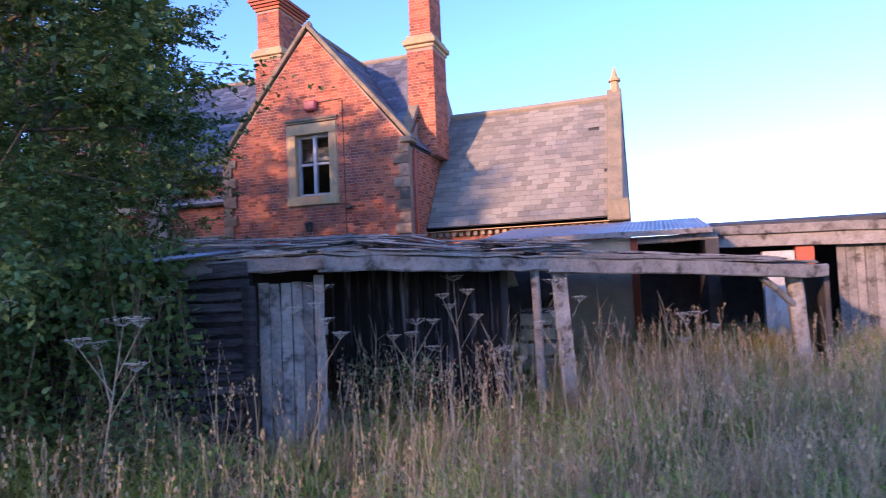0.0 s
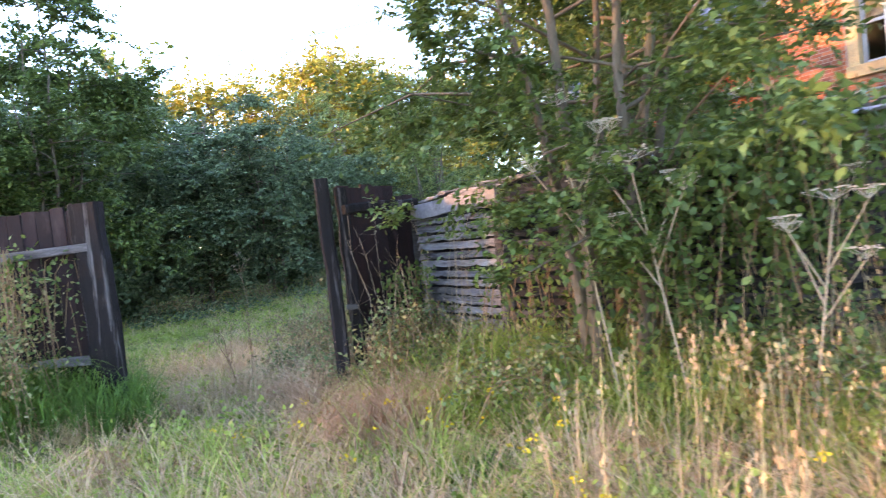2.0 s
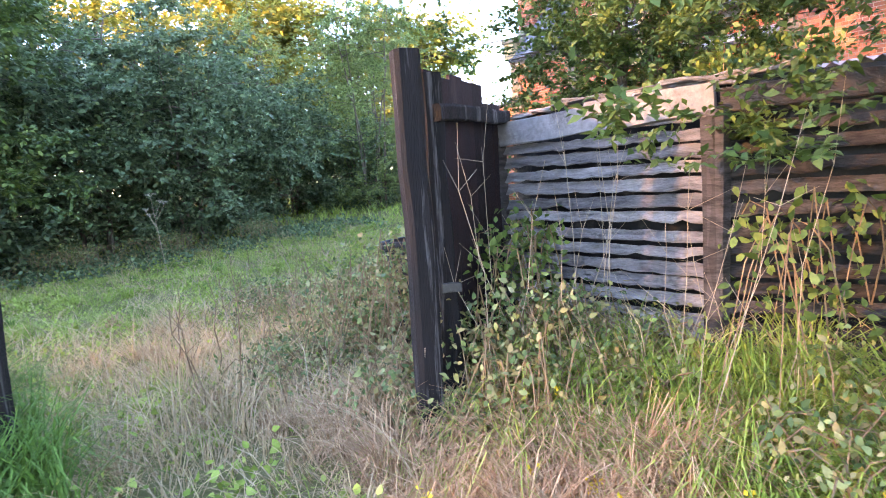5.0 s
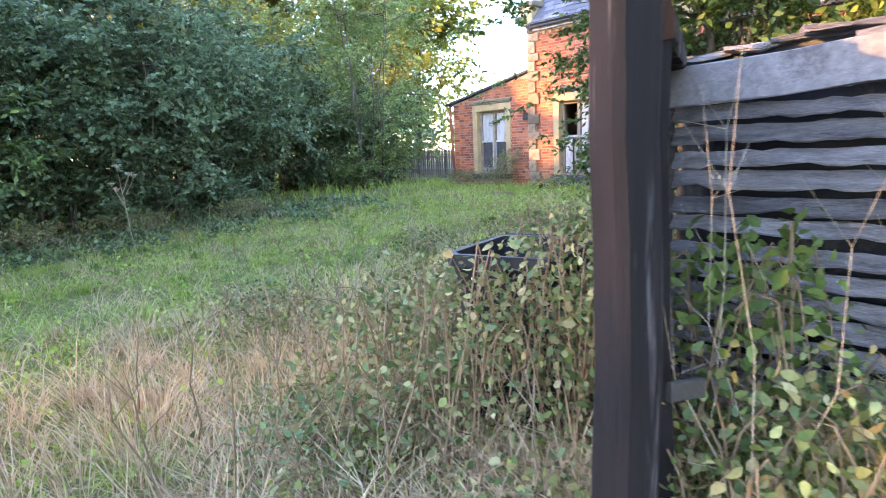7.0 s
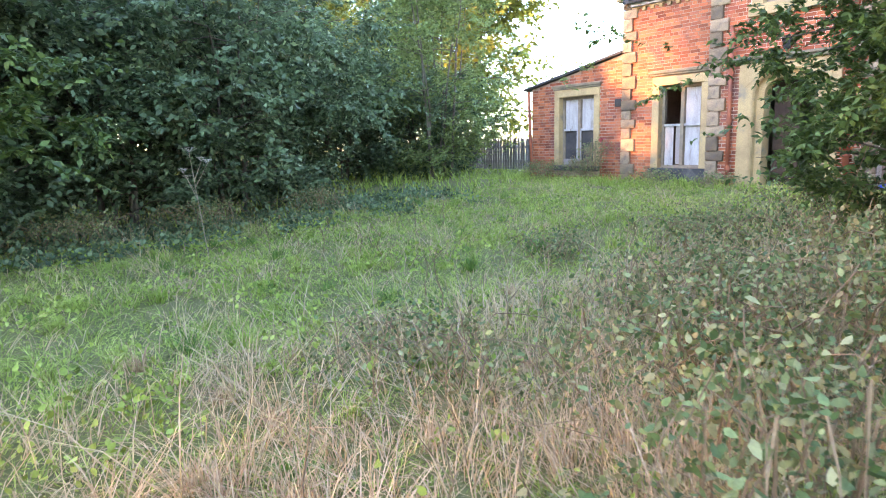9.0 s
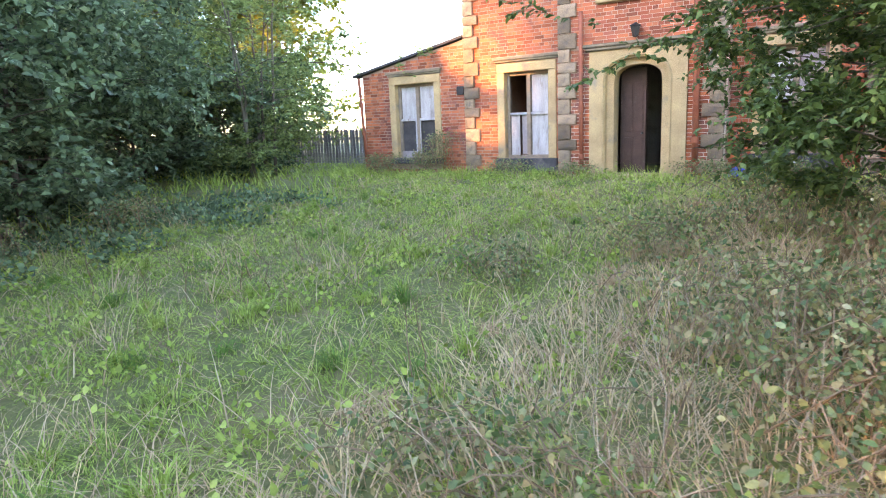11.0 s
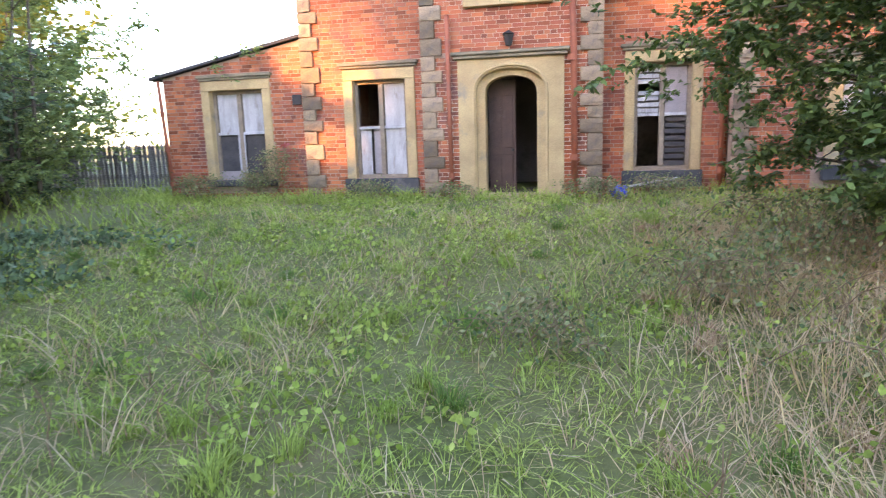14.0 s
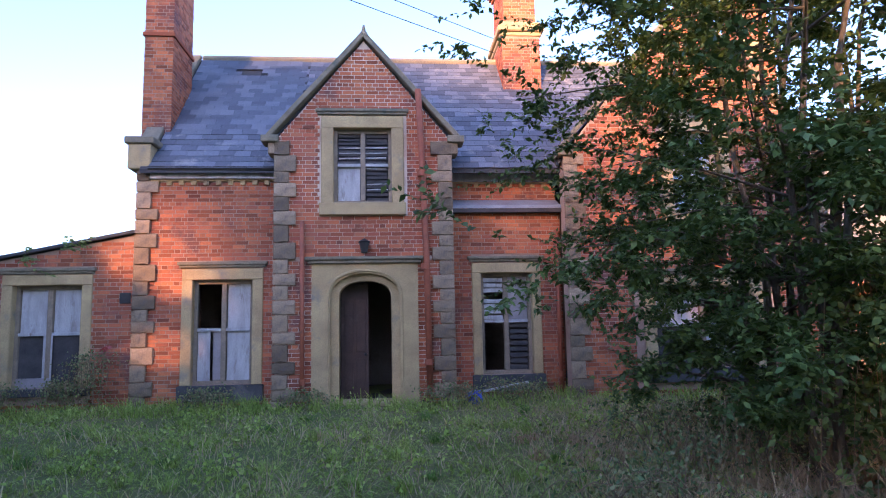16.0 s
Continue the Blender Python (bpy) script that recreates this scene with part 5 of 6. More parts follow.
tree("fence_tree", (9.2, -10.9), 6.6, 2.15, 7, 88000, 0.056, M_LEAF, 3, "bushy multi-stemmed sallow growing against the shed boards", low=0.14, lean=(0.12, 0.05), puff=0.25, keep=lambda p: (p[:, 1] > -12.5 + 0.3 * np.sin(p[:, 0] * 3)) & (p[:, 2] > np.where(p[:, 0] > 9.3, 0.6, 1.5)))
tree("garden_tree", (4.45, -6.2), 8.4, 2.85, 11, 125000, 0.08, M_LEAF, 8, "dense multi-stemmed tree standing before the house front", low=0.06, puff=0.27, lean=(0.05, 0))
GAPS = [Vector(p) for p in ((-3.95, 0, 1.5), (-3.65, 0, 1.55), (-3.58, 0, 2.75), (-4.5, 0, 3.15))]
GDIR = np.array(SUN)


def open_gap(pos):
    ok = np.ones(len(pos), bool)
    for g in GAPS:
        r = pos - np.array(g)
        along = r @ GDIR
        off = np.linalg.norm(r - along[:, None] * GDIR, axis=1)
        ok &= off > 0.34 + 0.12 * np.sin(pos[:, 2] * 1.7) + np.where(pos[:, 1] < -40, 0.42, 0.05)
    return ok


hedge = [(-6.6, -13.6, 4.6), (-7.2, -11.2, 5.0), (-7.6, -8.9, 4.8), (-9.4, -7.6, 4.4), (-9.4, -10.0, 5.4), (-9.8, -13.4, 5.6), (-11.6, -6.2, 4.0), (-10.5, -16.5, 6.0), (-7.4, -16.4, 5.2), (-4.8, -16.6, 4.4), (-12.2, -3.8, 3.4), (-12.6, -0.4, 2.8)]
for i, (x, y, h) in enumerate(hedge):
    tree("hawthorn", (x, y), h * 1.32, 2.7, 5, 36000, 0.125, M_HAW, 30 + i, "dark dense hawthorn in an overgrown hedge", "tree", low=0.0, per=16, puff=0.62, droop=0.35, boughs=5, keep=open_gap, group="overgrown hedge", flat=0.9)
tree("sycamore", (-2.6, -14.7), 8.6, 2.3, 5, 40000, 0.11, M_LEAF, 60, "tall dark leafy tree behind the hoarding", low=0.2, puff=0.35)
tree("sycamore", (-4.0, -17.0), 8.8, 2.5, 5, 36000, 0.11, M_LEAF, 61, "tall dark leafy tree behind the hoarding", low=0.2, puff=0.35)
tree("ash_tree", (-10.0, -1.5), 8.6, 3.0, 5, 30000, 0.115, M_ASH, 70, "airy light green ash tree beyond the garden", low=0.0, puff=0.45, group="trees beyond the garden", droop=0.1)
tree("ash_tree", (-13.6, 1.6), 8.2, 2.6, 4, 18000, 0.12, M_ASH, 71, "airy light green ash tree beyond the garden", low=0.0, puff=0.45, group="trees beyond the garden")
tree("ash_tree", (-15.5, -3.0), 9.6, 2.8, 4, 18000, 0.12, M_ASH, 72, "airy light green ash tree beyond the garden", low=0.0, puff=0.45, group="trees beyond the garden")
far = [(-25, 0.5, 12.5), (-29, 3, 13), (-23, 5, 11), (-32, -3, 12), (-20, 8, 9.5), (-36, 1, 12.5), (-28, -8, 11), (-24, -13, 11.5), (-19, -20, 12), (-40, 8, 12), (-33, 11, 11)]
for i, (x, y, h) in enumerate(far):
    tree("birch", (x, y), h * 1.25, 3.8, 3, 11000, 0.34, M_YELLOW if i < 7 else M_LEAF2, 90 + i, "tall yellowing tree in the evening sun", low=0.12, puff=1.3, trunk_r=0.16, group="far trees")

# wood behind the walk, which throws most of the garden into shade
for i in range(18):
    if 9 <= i <= 13 and not open_gap(np.array([(-43.0 + 0.86 * i, -62.0 - 3.0 * (i % 3), z) for z in np.arange(12, 33, 0.4)])).all():
        continue
    tree("beech", (-43.0 + 0.86 * i, -62.0 - 3.0 * (i % 3)), 33.0, 3.0, 1, 6000, 0.6, M_LEAF, 130 + i, "tall beech at the wood's edge", low=0.02, per=10, puff=1.6, trunk_r=0.4, keep=open_gap, group="wood behind the path")
for i in range(8):
    tree("beech", (-28.0 + 0.8 * i, -62.5 - 2.6 * (i % 3)), 25.5, 2.4, 1, 4600, 0.5, M_LEAF, 230 + i, "beech at the wood's edge", low=0.02, per=10, puff=1.2800000000000002, trunk_r=0.35, group="wood behind the path")
for i in range(30):
    h = (21.4, 22.3, 20.9, 21.8)[i % 4]
    tree("field_maple", (-24.5 + 1.35 * i, -61.5 - 2.6 * (i % 3)), h, 3.0, 1, 3200, 0.5, M_LEAF, 160 + i, "field maple in the belt behind the path", low=0.0, per=10, puff=1.4400000000000002, trunk_r=0.3, group="wood behind the path")


# ---- grass ----
def blades(n, xr, yr, hr, material, seed, name, dens, width=0.006, bend=0.5, label=""):
    """Bent tapering blades scattered where dens allows; kind stuff."""
    rng = np.random.default_rng(seed)
    x, y = rng.uniform(*xr, n), rng.uniform(*yr, n)
    k = rng.random(n) < dens(x, y)
    x, y = x[k], y[k]
    k = ~(((y > -0.55) & (x > -1.7) & (x < 1.7)) | ((y > -0.05) & (x > -7.5) & (x < 14)) | ((x > 3.8) & (x < 9) & (y > -0.5)))
    x, y = x[k], y[k]
    n = len(x)
    s = 0.17 + hr[1] * 0.35
    ci, cj = np.floor(x / s), np.floor(y / s)
    hash1 = np.modf(np.abs(np.sin(ci * 12.9898 + cj * 78.233) * 43758.5453))[0]
    hash2 = np.modf(np.abs(np.sin(ci * 39.346 + cj * 11.135) * 24634.6345))[0]
    off = np.stack([x - (ci + 0.25 + 0.5 * hash1) * s, y - (cj + 0.25 + 0.5 * hash2) * s], 1)
    x, y = x - 0.35 * off[:, 0], y - 0.35 * off[:, 1]
    clump = np.sin(x * 2.3 + 1.7 * y) * np.sin(1.9 * y - 0.8 * x)
    fine = np.sin(x * 7.1 + 3.0 * np.sin(y * 2.2)) * np.sin(y * 6.3 + 2.0 * np.sin(x * 1.7))
    h = rng.uniform(*hr, n) * (1 + 0.2 * clump + 0.2 * fine) * (0.55 + 0.85 * hash1) * (1 - 0.35 * smooth_step(-3.5, -1.0, y))
    a = rng.uniform(0, 2 * math.pi, n)
    lean = np.stack([np.cos(a), np.sin(a)], 1) * (h * bend * rng.uniform(0.1, 1.0, n))[:, None]
    lean += off / s * (h * 0.9 * min(bend, 1.5))[:, None]
    lean += np.stack([np.sin(ci * 3.1), np.cos(cj * 2.7)], 1) * (h * 0.3)[:, None]
    lean += np.stack([np.sin(y * 0.7), np.cos(x * 0.5)], 1) * (h * 0.12)[:, None]
    sd = np.stack([-np.sin(a), np.cos(a)], 1) * (width * rng.uniform(0.6, 1.4, n))[:, None]
    z = ground_z(x, y) - 0.02
    b = np.stack([x, y], 1)

    def ring(f, wd):
        c = b + lean * f ** 1.8
        zz = z + h * (f - 0.18 * bend * f ** 2)
        return np.column_stack([c - sd * wd, zz]), np.column_stack([c + sd * wd, zz])

    l0, r0 = ring(0.0, 1.0)
    l1, r1 = ring(0.55, 0.75)
    l2, r2 = ring(1.0, 0.08)
    v = np.stack([l0, r0, r1, l1, l1, r1, r2, l2], 1).reshape(-1, 3)
    me = fast_mesh(name, v.reshape(-1, 3), 4, material)
    return tagged(new(name, me), label, "grass", kind="stuff")


def patch(x, y, s=1.0, o=0.0):
    return 0.5 + 0.5 * np.sin(x * 0.9 * s + 1.1 * y * s + o) * np.sin(0.7 * x * s - 1.3 * y * s + 2 * o)


def lush(x, y):
    """How green the sward is: the trodden garden is green, the yard outside is straw."""
    g = smooth_step(6.2, -0.5, x) * 0.76 + 0.14
    g = g + 0.5 * (patch(x, y, 1.0) - 0.5) + 0.35 * (patch(x, y, 2.7, 1.3) - 0.5)
    return np.clip(g - 0.25 * smooth_step(1.0, 4.0, x) * smooth_step(-13, -9, y), 0.04, 0.92)


near = lambda x, y: np.clip(1.3 - 0.055 * np.hypot(x - np.clip(x, 0, 14), y + 13), 0.15, 1.0)
blades(210000, (-5.5, 8.5), (-17.0, -0.1), (0.04, 0.15), M_GREEN, 1, "garden_grass", lambda x, y: lush(x, y) * near(x, y), 0.0036, 1.7, label="soft green garden grass")
blades(150000, (-5.5, 9.0), (-17.0, -0.1), (0.10, 0.34), M_STRAW, 2, "dry_grass", lambda x, y: (1.05 - lush(x, y)) * near(x, y) * (0.35 + 0.65 * patch(x, y, 2.6, 0.6)), 0.0036, 1.5, label="dry yellow grass stems")
blades(64000, (8.0, 21.0), (-17.5, -2.0), (0.18, 0.55), M_GREEN, 3, "yard_grass", lambda x, y: 0.2 + 0.5 * patch(x, y, 0.8, 1.0), 0.0042, 1.2, label="rough green yard grass")
blades(100000, (7.5, 21.0), (-17.5, -2.0), (0.18, 0.55), M_STRAW, 4, "yard_straw", lambda x, y: (0.25 + 0.75 * patch(x, y, 1.1, 2.5)), 0.0028, 1.2, label="tall straw-coloured seeding grass")
blades(44000, (-5.5, 8.5), (-15.5, -1.0), (0.05, 0.12), M_STRAW, 11, "matted_straw", lambda x, y: np.clip((1.15 - lush(x, y)), 0, 1) * near(x, y) * (0.15 + 0.85 * patch(x, y, 1.9, 2.0)) , 0.005, 3.6, label="flattened dry straw in the grass")
blades(46000, (7.0, 17.0), (-16.5, -7.0), (0.06, 0.16), M_STRAW, 12, "matted_straw", lambda x, y: 0.2 + 0.8 * patch(x, y, 1.7, 2.0), 0.005, 3.4, label="flattened dry straw in the yard")
blades(70000, (-5.5, 7.0), (-15.5, -1.0), (0.04, 0.10), M_GREEN, 13, "matted_grass", lambda x, y: near(x, y) * (0.3 + 0.7 * patch(x, y, 2.3, 0.4)), 0.006, 3.2, label="flattened soft green grass")
blades(36000, (2.0, 6.9), (-13.6, -5.0), (0.2, 0.5), M_STRAW, 14, "rank_straw", lambda x, y: np.clip(0.15 + 0.25 * (x - 2.0), 0, 0.8) * patch(x, y, 2.1, 1.1), 0.0036, 1.1, label="rank dead grass among the brambles")
blades(18000, (-30, -5), (-20.0, 6.0), (0.15, 0.45), M_GREEN, 5, "far_grass", lambda x, y: 1.0 + 0 * x, 0.012, 0.8, label="long grass under the hedge")
blades(16000, (-8, 14), (-1.6, 0.0), (0.12, 0.42), M_GREEN, 6, "wall_grass", lambda x, y: 0.4 + 0.6 * patch(x, y, 2.0), 0.007, 0.8, label="long grass along the house wall")


def tussocks(n, xr, yr, hr, material, seed, name, label, dens, per=70, width=0.0032):
    """Clumps of long blades that rise from one crown and arch over on all sides."""
    rng = np.random.default_rng(seed)
    c = np.column_stack([rng.uniform(*xr, n), rng.uniform(*yr, n)])
    c = c[rng.random(n) < dens(c[:, 0], c[:, 1])]
    m = len(c)
    comb = rng.uniform(0, 2 * math.pi, m)
    size = rng.uniform(*hr, m)
    k = np.repeat(np.arange(m), per)
    n = len(k)
    a = np.where(rng.random(n) < 0.45, comb[k] + rng.normal(size=n) * 0.5, rng.uniform(0, 2 * math.pi, n))
    h = size[k] * rng.uniform(0.5, 1.1, n)
    d = np.stack([np.cos(a), np.sin(a)], 1)
    p = c[k] + d * (rng.uniform(0, 0.07, n))[:, None] + rng.normal(size=(n, 2)) * 0.03
    reach = h * rng.uniform(0.35, 1.3, n)
    z0 = ground_z(p[:, 0], p[:, 1]) - 0.02
    sd = np.stack([-np.sin(a), np.cos(a)], 1) * (width * rng.uniform(0.6, 1.4, n))[:, None]
    fall = rng.uniform(0.1, 0.95, n)
    rings = []
    for f, wd in ((0.0, 1.0), (0.35, 0.9), (0.7, 0.6), (1.0, 0.1)):
        q = p + d * (reach * f ** 1.4)[:, None]
        z = z0 + h * (f * (1.55 - 0.75 * f) / 0.8 - fall * f ** 3 * 0.75)
        z = np.maximum(z, z0 + 0.03 * f)
        rings.append((np.column_stack([q - sd * wd, z]), np.column_stack([q + sd * wd, z])))
    v = []
    for (l0, r0), (l1, r1) in zip(rings, rings[1:]):
        v += [l0, r0, r1, l1]
    me = fast_mesh(name, np.stack(v, 1).reshape(-1, 3), 4, material)
    return tagged(new(name, me), label, "grass", kind="stuff")


tussocks(420, (-4.5, 7.5), (-15.5, -2.0), (0.12, 0.25), M_GREEN, 31, "green_tussocks", "arching tufts of long green grass", lambda x, y: 0.25 + 0.75 * patch(x, y, 1.3, 0.8))
tussocks(420, (0.5, 8.5), (-15.5, -4.0), (0.14, 0.30), M_STRAW, 32, "straw_tussocks", "arching tufts of dead pinkish grass", lambda x, y: (0.1 + 0.9 * patch(x, y, 1.1, 2.2)) * smooth_step(1.2, 5.0, x), 60, 0.0026)
tussocks(420, (7.0, 17.5), (-16.5, -5.0), (0.25, 0.48), M_GREEN, 33, "yard_green_tussocks", "arching tufts of long green yard grass", lambda x, y: 0.2 + 0.8 * patch(x, y, 0.9, 1.1))
tussocks(620, (7.5, 18.0), (-16.5, -4.5), (0.25, 0.55), M_STRAW, 34, "yard_straw_tussocks", "arching tufts of straw-coloured yard grass", lambda x, y: 0.1 + 0.9 * patch(x, y, 0.8, 2.7), 65, 0.0026)


tussocks(330, (1.0, 8.0), (-15.0, -4.0), (0.12, 0.26), M_RUST, 37, "rusty_tussocks", "collapsed tufts of rusty dead grass", lambda x, y: patch(x, y, 1.7, 0.4) ** 2 * smooth_step(0.5, 3.0, x), 80, 0.0026)
tussocks(300, (-4.5, 6.5), (-15.0, -2.0), (0.10, 0.24), M_DEEP, 38, "dark_tussocks", "dark green tufts in the garden grass", lambda x, y: patch(x, y, 1.9, 1.7) ** 2, 80, 0.003)
tussocks(330, (7.0, 17.5), (-16.0, -6.0), (0.18, 0.40), M_RUST, 39, "yard_rusty_tussocks", "collapsed tufts of rusty dead yard grass", lambda x, y: patch(x, y, 1.3, 0.9) ** 2, 80, 0.0026)
tussocks(260, (7.0, 17.5), (-16.0, -6.0), (0.16, 0.38), M_DEEP, 40, "yard_dark_tussocks", "dark green tufts in the yard grass", lambda x, y: patch(x, y, 1.5, 2.9) ** 2, 80, 0.003)


def weeds(n, xr, yr, seed, name, material, size, label):
    """Low broad-leaved weeds in patches through the grass."""
    rng = np.random.default_rng(seed)
    c = np.column_stack([rng.uniform(*xr, n // 14), rng.uniform(*yr, n // 14)])
    c = c[rng.random(len(c)) < patch(c[:, 0], c[:, 1], 1.4, 0.3)]
    p = np.repeat(c, 14, 0) + rng.normal(size=(len(c) * 14, 2)) * 0.09
    z = ground_z(p[:, 0], p[:, 1]) + np.abs(rng.normal(size=len(p))) * 0.09 + 0.02
    pos = np.column_stack([p, z])
    return tagged(new(name, fast_mesh(name, leaf_mesh(pos, size, rng, -0.2, 0.7, 6), 6, material)), label, "weeds", kind="stuff")


weeds(34000, (-5, 8.5), (-15.5, -1.0), 21, "garden_weeds", M_GREEN, 0.05, "low broad-leaved weeds in the garden grass")
weeds(30000, (6.5, 16.5), (-15.5, -8.0), 22, "yard_weeds", M_GREEN, 0.055, "low broad-leaved weeds in the yard")


weeds(15000, (-6.8, -3.6), (-13.5, -5.0), 23, "nettles", M_HAW, 0.085, "bluish green nettles along the foot of the hedge")
tussocks(150, (7.1, 11.2), (-12.4, -10.6), (0.35, 0.6), M_GREEN, 35, "fence_grass", "long green grass along the foot of the boards", lambda x, y: ((y < -11.25 + 0.45 * np.maximum(x - 7.9, 0)) & (y > -12.3 + 0.45 * np.maximum(x - 7.9, 0))) * 1.0, 70, 0.004)
tussocks(70, (6.6, 8.4), (-12.75, -11.9), (0.35, 0.6), M_RUST, 41, "gate_dead_grass", "tall rusty dead grass round the gate post", lambda x, y: 1.0 + 0 * x, 60, 0.003)
tussocks(170, (4.8, 6.6), (-16.2, -13.9), (0.35, 0.6), M_DEEP, 36, "hoarding_grass", "long green grass along the foot of the hoarding", lambda x, y: (np.abs((x - 5.95) * 0.875 - (y + 14.2) * 0.485) < 0.7) * 1.0, 70, 0.004)
blades(14000, (-12, 24), (-32.0, -17.0), (0.15, 0.45), M_GREEN, 15, "field_grass", lambda x, y: 1.0 + 0 * x, 0.012, 0.9, label="rough grass behind the path")


def seed_heads(n, xr, yr, seed):
    rng = np.random.default_rng(seed)
    bm_v = []
    for _ in range(n):
        x, y = rng.uniform(*xr), rng.uniform(*yr)
        h = rng.uniform(0.5, 1.0)
        a = rng.uniform(0, 6.28)
        tip = np.array([x + 0.25 * h * math.cos(a), y + 0.25 * h * math.sin(a), gz(x, y) + h])
        base = np.array([x, y, gz(x, y)])
        s = np.array([-math.sin(a), math.cos(a), 0]) * 0.003
        bm_v += [base - s, base + s, tip + s * 0.5, tip - s * 0.5]
        for k in range(9):
            q = base + (tip - base) * (0.8 + 0.2 * k / 9) + rng.normal(size=3) * 0.010
            d = rng.normal(size=3) * 0.006
            bm_v += [q, q + d, q + d + np.array([0, 0, 0.022]), q + np.array([0, 0, 0.024])]
    return np.array(bm_v)


tagged(new("seeding_grass", fast_mesh("seeding_grass", seed_heads(1300, (10.0, 17), (-12.6, -5.5), 7), 4, M_STRAW)), "feathery dry grass seed heads", "grass", kind="stuff")


# ---- brambles ----
def brambles(name, at, r, h, canes, leaves, seed, label, material=M_BRAMBLE, size=0.044):
    rng = np.random.default_rng(seed)
    x, y = at
    t = thing(name, (x, y, gz(x, y)), label, "bramble", "brambles")
    bm = bmesh.new()
    pos = []
    for k in range(canes):
        a = rng.uniform(0, 6.28)
        r0 = r * math.sqrt(rng.random()) * 0.6
        p = np.array([x + r0 * math.cos(a), y + r0 * math.sin(a)])
        b = rng.uniform(0, 6.28)
        reach = r * rng.uniform(0.4, 1.0)
        pts = []
        for i in range(6):
            f = i / 5
            q = p + np.array([math.cos(b), math.sin(b)]) * reach * f
            pts.append(np.array([q[0], q[1], gz(q[0], q[1]) + h * rng.uniform(0.85, 1.1) * math.sin(min(1, 0.12 + f * 0.95) * math.pi) ** 0.8 * 1.0]))
        tube(pts, [0.005, 0.0045, 0.004, 0.0035, 0.003, 0.0015], 4, bm, False)
        for m in range(leaves // canes):
            f = rng.uniform(0.1, 5)
            i = min(int(f), 4)
            pos.append(pts[i] + (pts[i + 1] - pts[i]) * (f - i) + rng.normal(size=3) * np.array([0.09, 0.09, 0.06]))
    part("cane", bm, M_CANE, t, "arching thorny canes", kind="stuff")
    part("leaves", fast_mesh("leaves", leaf_mesh(np.array(pos), size, rng, 0.1, 0.6, 6), 6, material), None, t)


spots = [(5.2, -11.9, 0.7, 0.34), (6.2, -10.6, 0.8, 0.9), (4.3, -10.6, 1.1, 0.6), (5.3, -9.6, 1.2, 0.9), (3.4, -9.0, 1.1, 0.5), (6.6, -9.2, 1.2, 1.2), (2.4, -7.4, 0.9, 0.45), (3.4, -6.4, 1.0, 0.7),
         (7.2, -11.6, 0.55, 0.5), (7.2, -12.1, 0.45, 0.35), (5.4, -14.9, 0.8, 1.2), (4.6, -15.6, 0.9, 1.5), (7.6, -11.5, 0.6, 0.35), (6.35, -11.55, 0.6, 0.8), (1.1, -8.2, 0.6, 0.28), (4.9, -5.2, 1.3, 0.7), (6.3, -6.0, 1.2, 0.9), (5.6, -7.6, 1.1, 0.8),
         (-5.4, -8.0, 0.9, 0.5), (-5.2, -10.2, 0.9, 0.5), (-5.0, -12.2, 1.0, 0.5), (5.6, -12.3, 0.6, 0.3), (-4.75, -0.45, 0.45, 0.95), (9.0, -11.6, 0.8, 0.5), (10.5, -10.6, 0.7, 0.5), (11.9, -8.2, 0.6, 0.7), (2.9, -11.2, 0.9, 0.3), (6.1, -15.2, 0.7, 0.8), (5.9, -10.9, 0.5, 1.15), (5.25, -11.6, 0.5, 0.8), (6.1, -11.5, 0.5, 0.95), (5.75, -11.75, 0.5, 0.6), (3.9, -9.8, 1.0, 0.6), (4.7, -8.6, 1.1, 0.8), (7.4, -11.95, 0.5, 0.7), (6.75, -12.35, 0.4, 0.4), (-6.4, -0.7, 0.7, 0.5), (-5.2, -0.6, 0.6, 0.55), (-2.6, -0.8, 0.6, 0.3), (1.5, -1.2, 0.6, 0.35), (2.7, -1.1, 0.7, 0.4), (-0.9, -1.2, 0.5, 0.25)]
saplings = [(8.55, -11.05, 0.5, 0.95), (7.05, -11.55, 0.4, 0.9), (5.75, -14.75, 0.5, 1.5)]
for i, (x, y, r, h) in enumerate(saplings):
    brambles("sapling", (x, y), r, h, 12, 420, 400 + i, "bright green leafy sapling against the boards", M_LEAF2, 0.062)
for i, (x, y, r, h) in enumerate(spots):
    brambles("bramble_patch", (x, y), r, h, int(16 + 16 * r), int(1500 * r * (0.6 + h)), 300 + i, "tangled bramble with green and browning leaves")


brambles("elder_bush", (10.25, -10.35), 0.9, 1.75, 34, 5200, 450, "dark leafy elder growing against the shed boards", M_LEAF, 0.07)
brambles("elder_bush", (5.2, -6.9), 1.1, 1.9, 40, 6500, 452, "dark leafy elder under the garden tree", M_LEAF, 0.08)
brambles("elder_bush", (6.3, -7.3), 1.2, 2.3, 40, 7000, 453, "dark leafy elder under the garden tree", M_LEAF, 0.08)
brambles("elder_bush", (9.5, -10.85), 0.6, 1.4, 20, 2200, 451, "dark leafy elder growing against the shed boards", M_LEAF, 0.07)


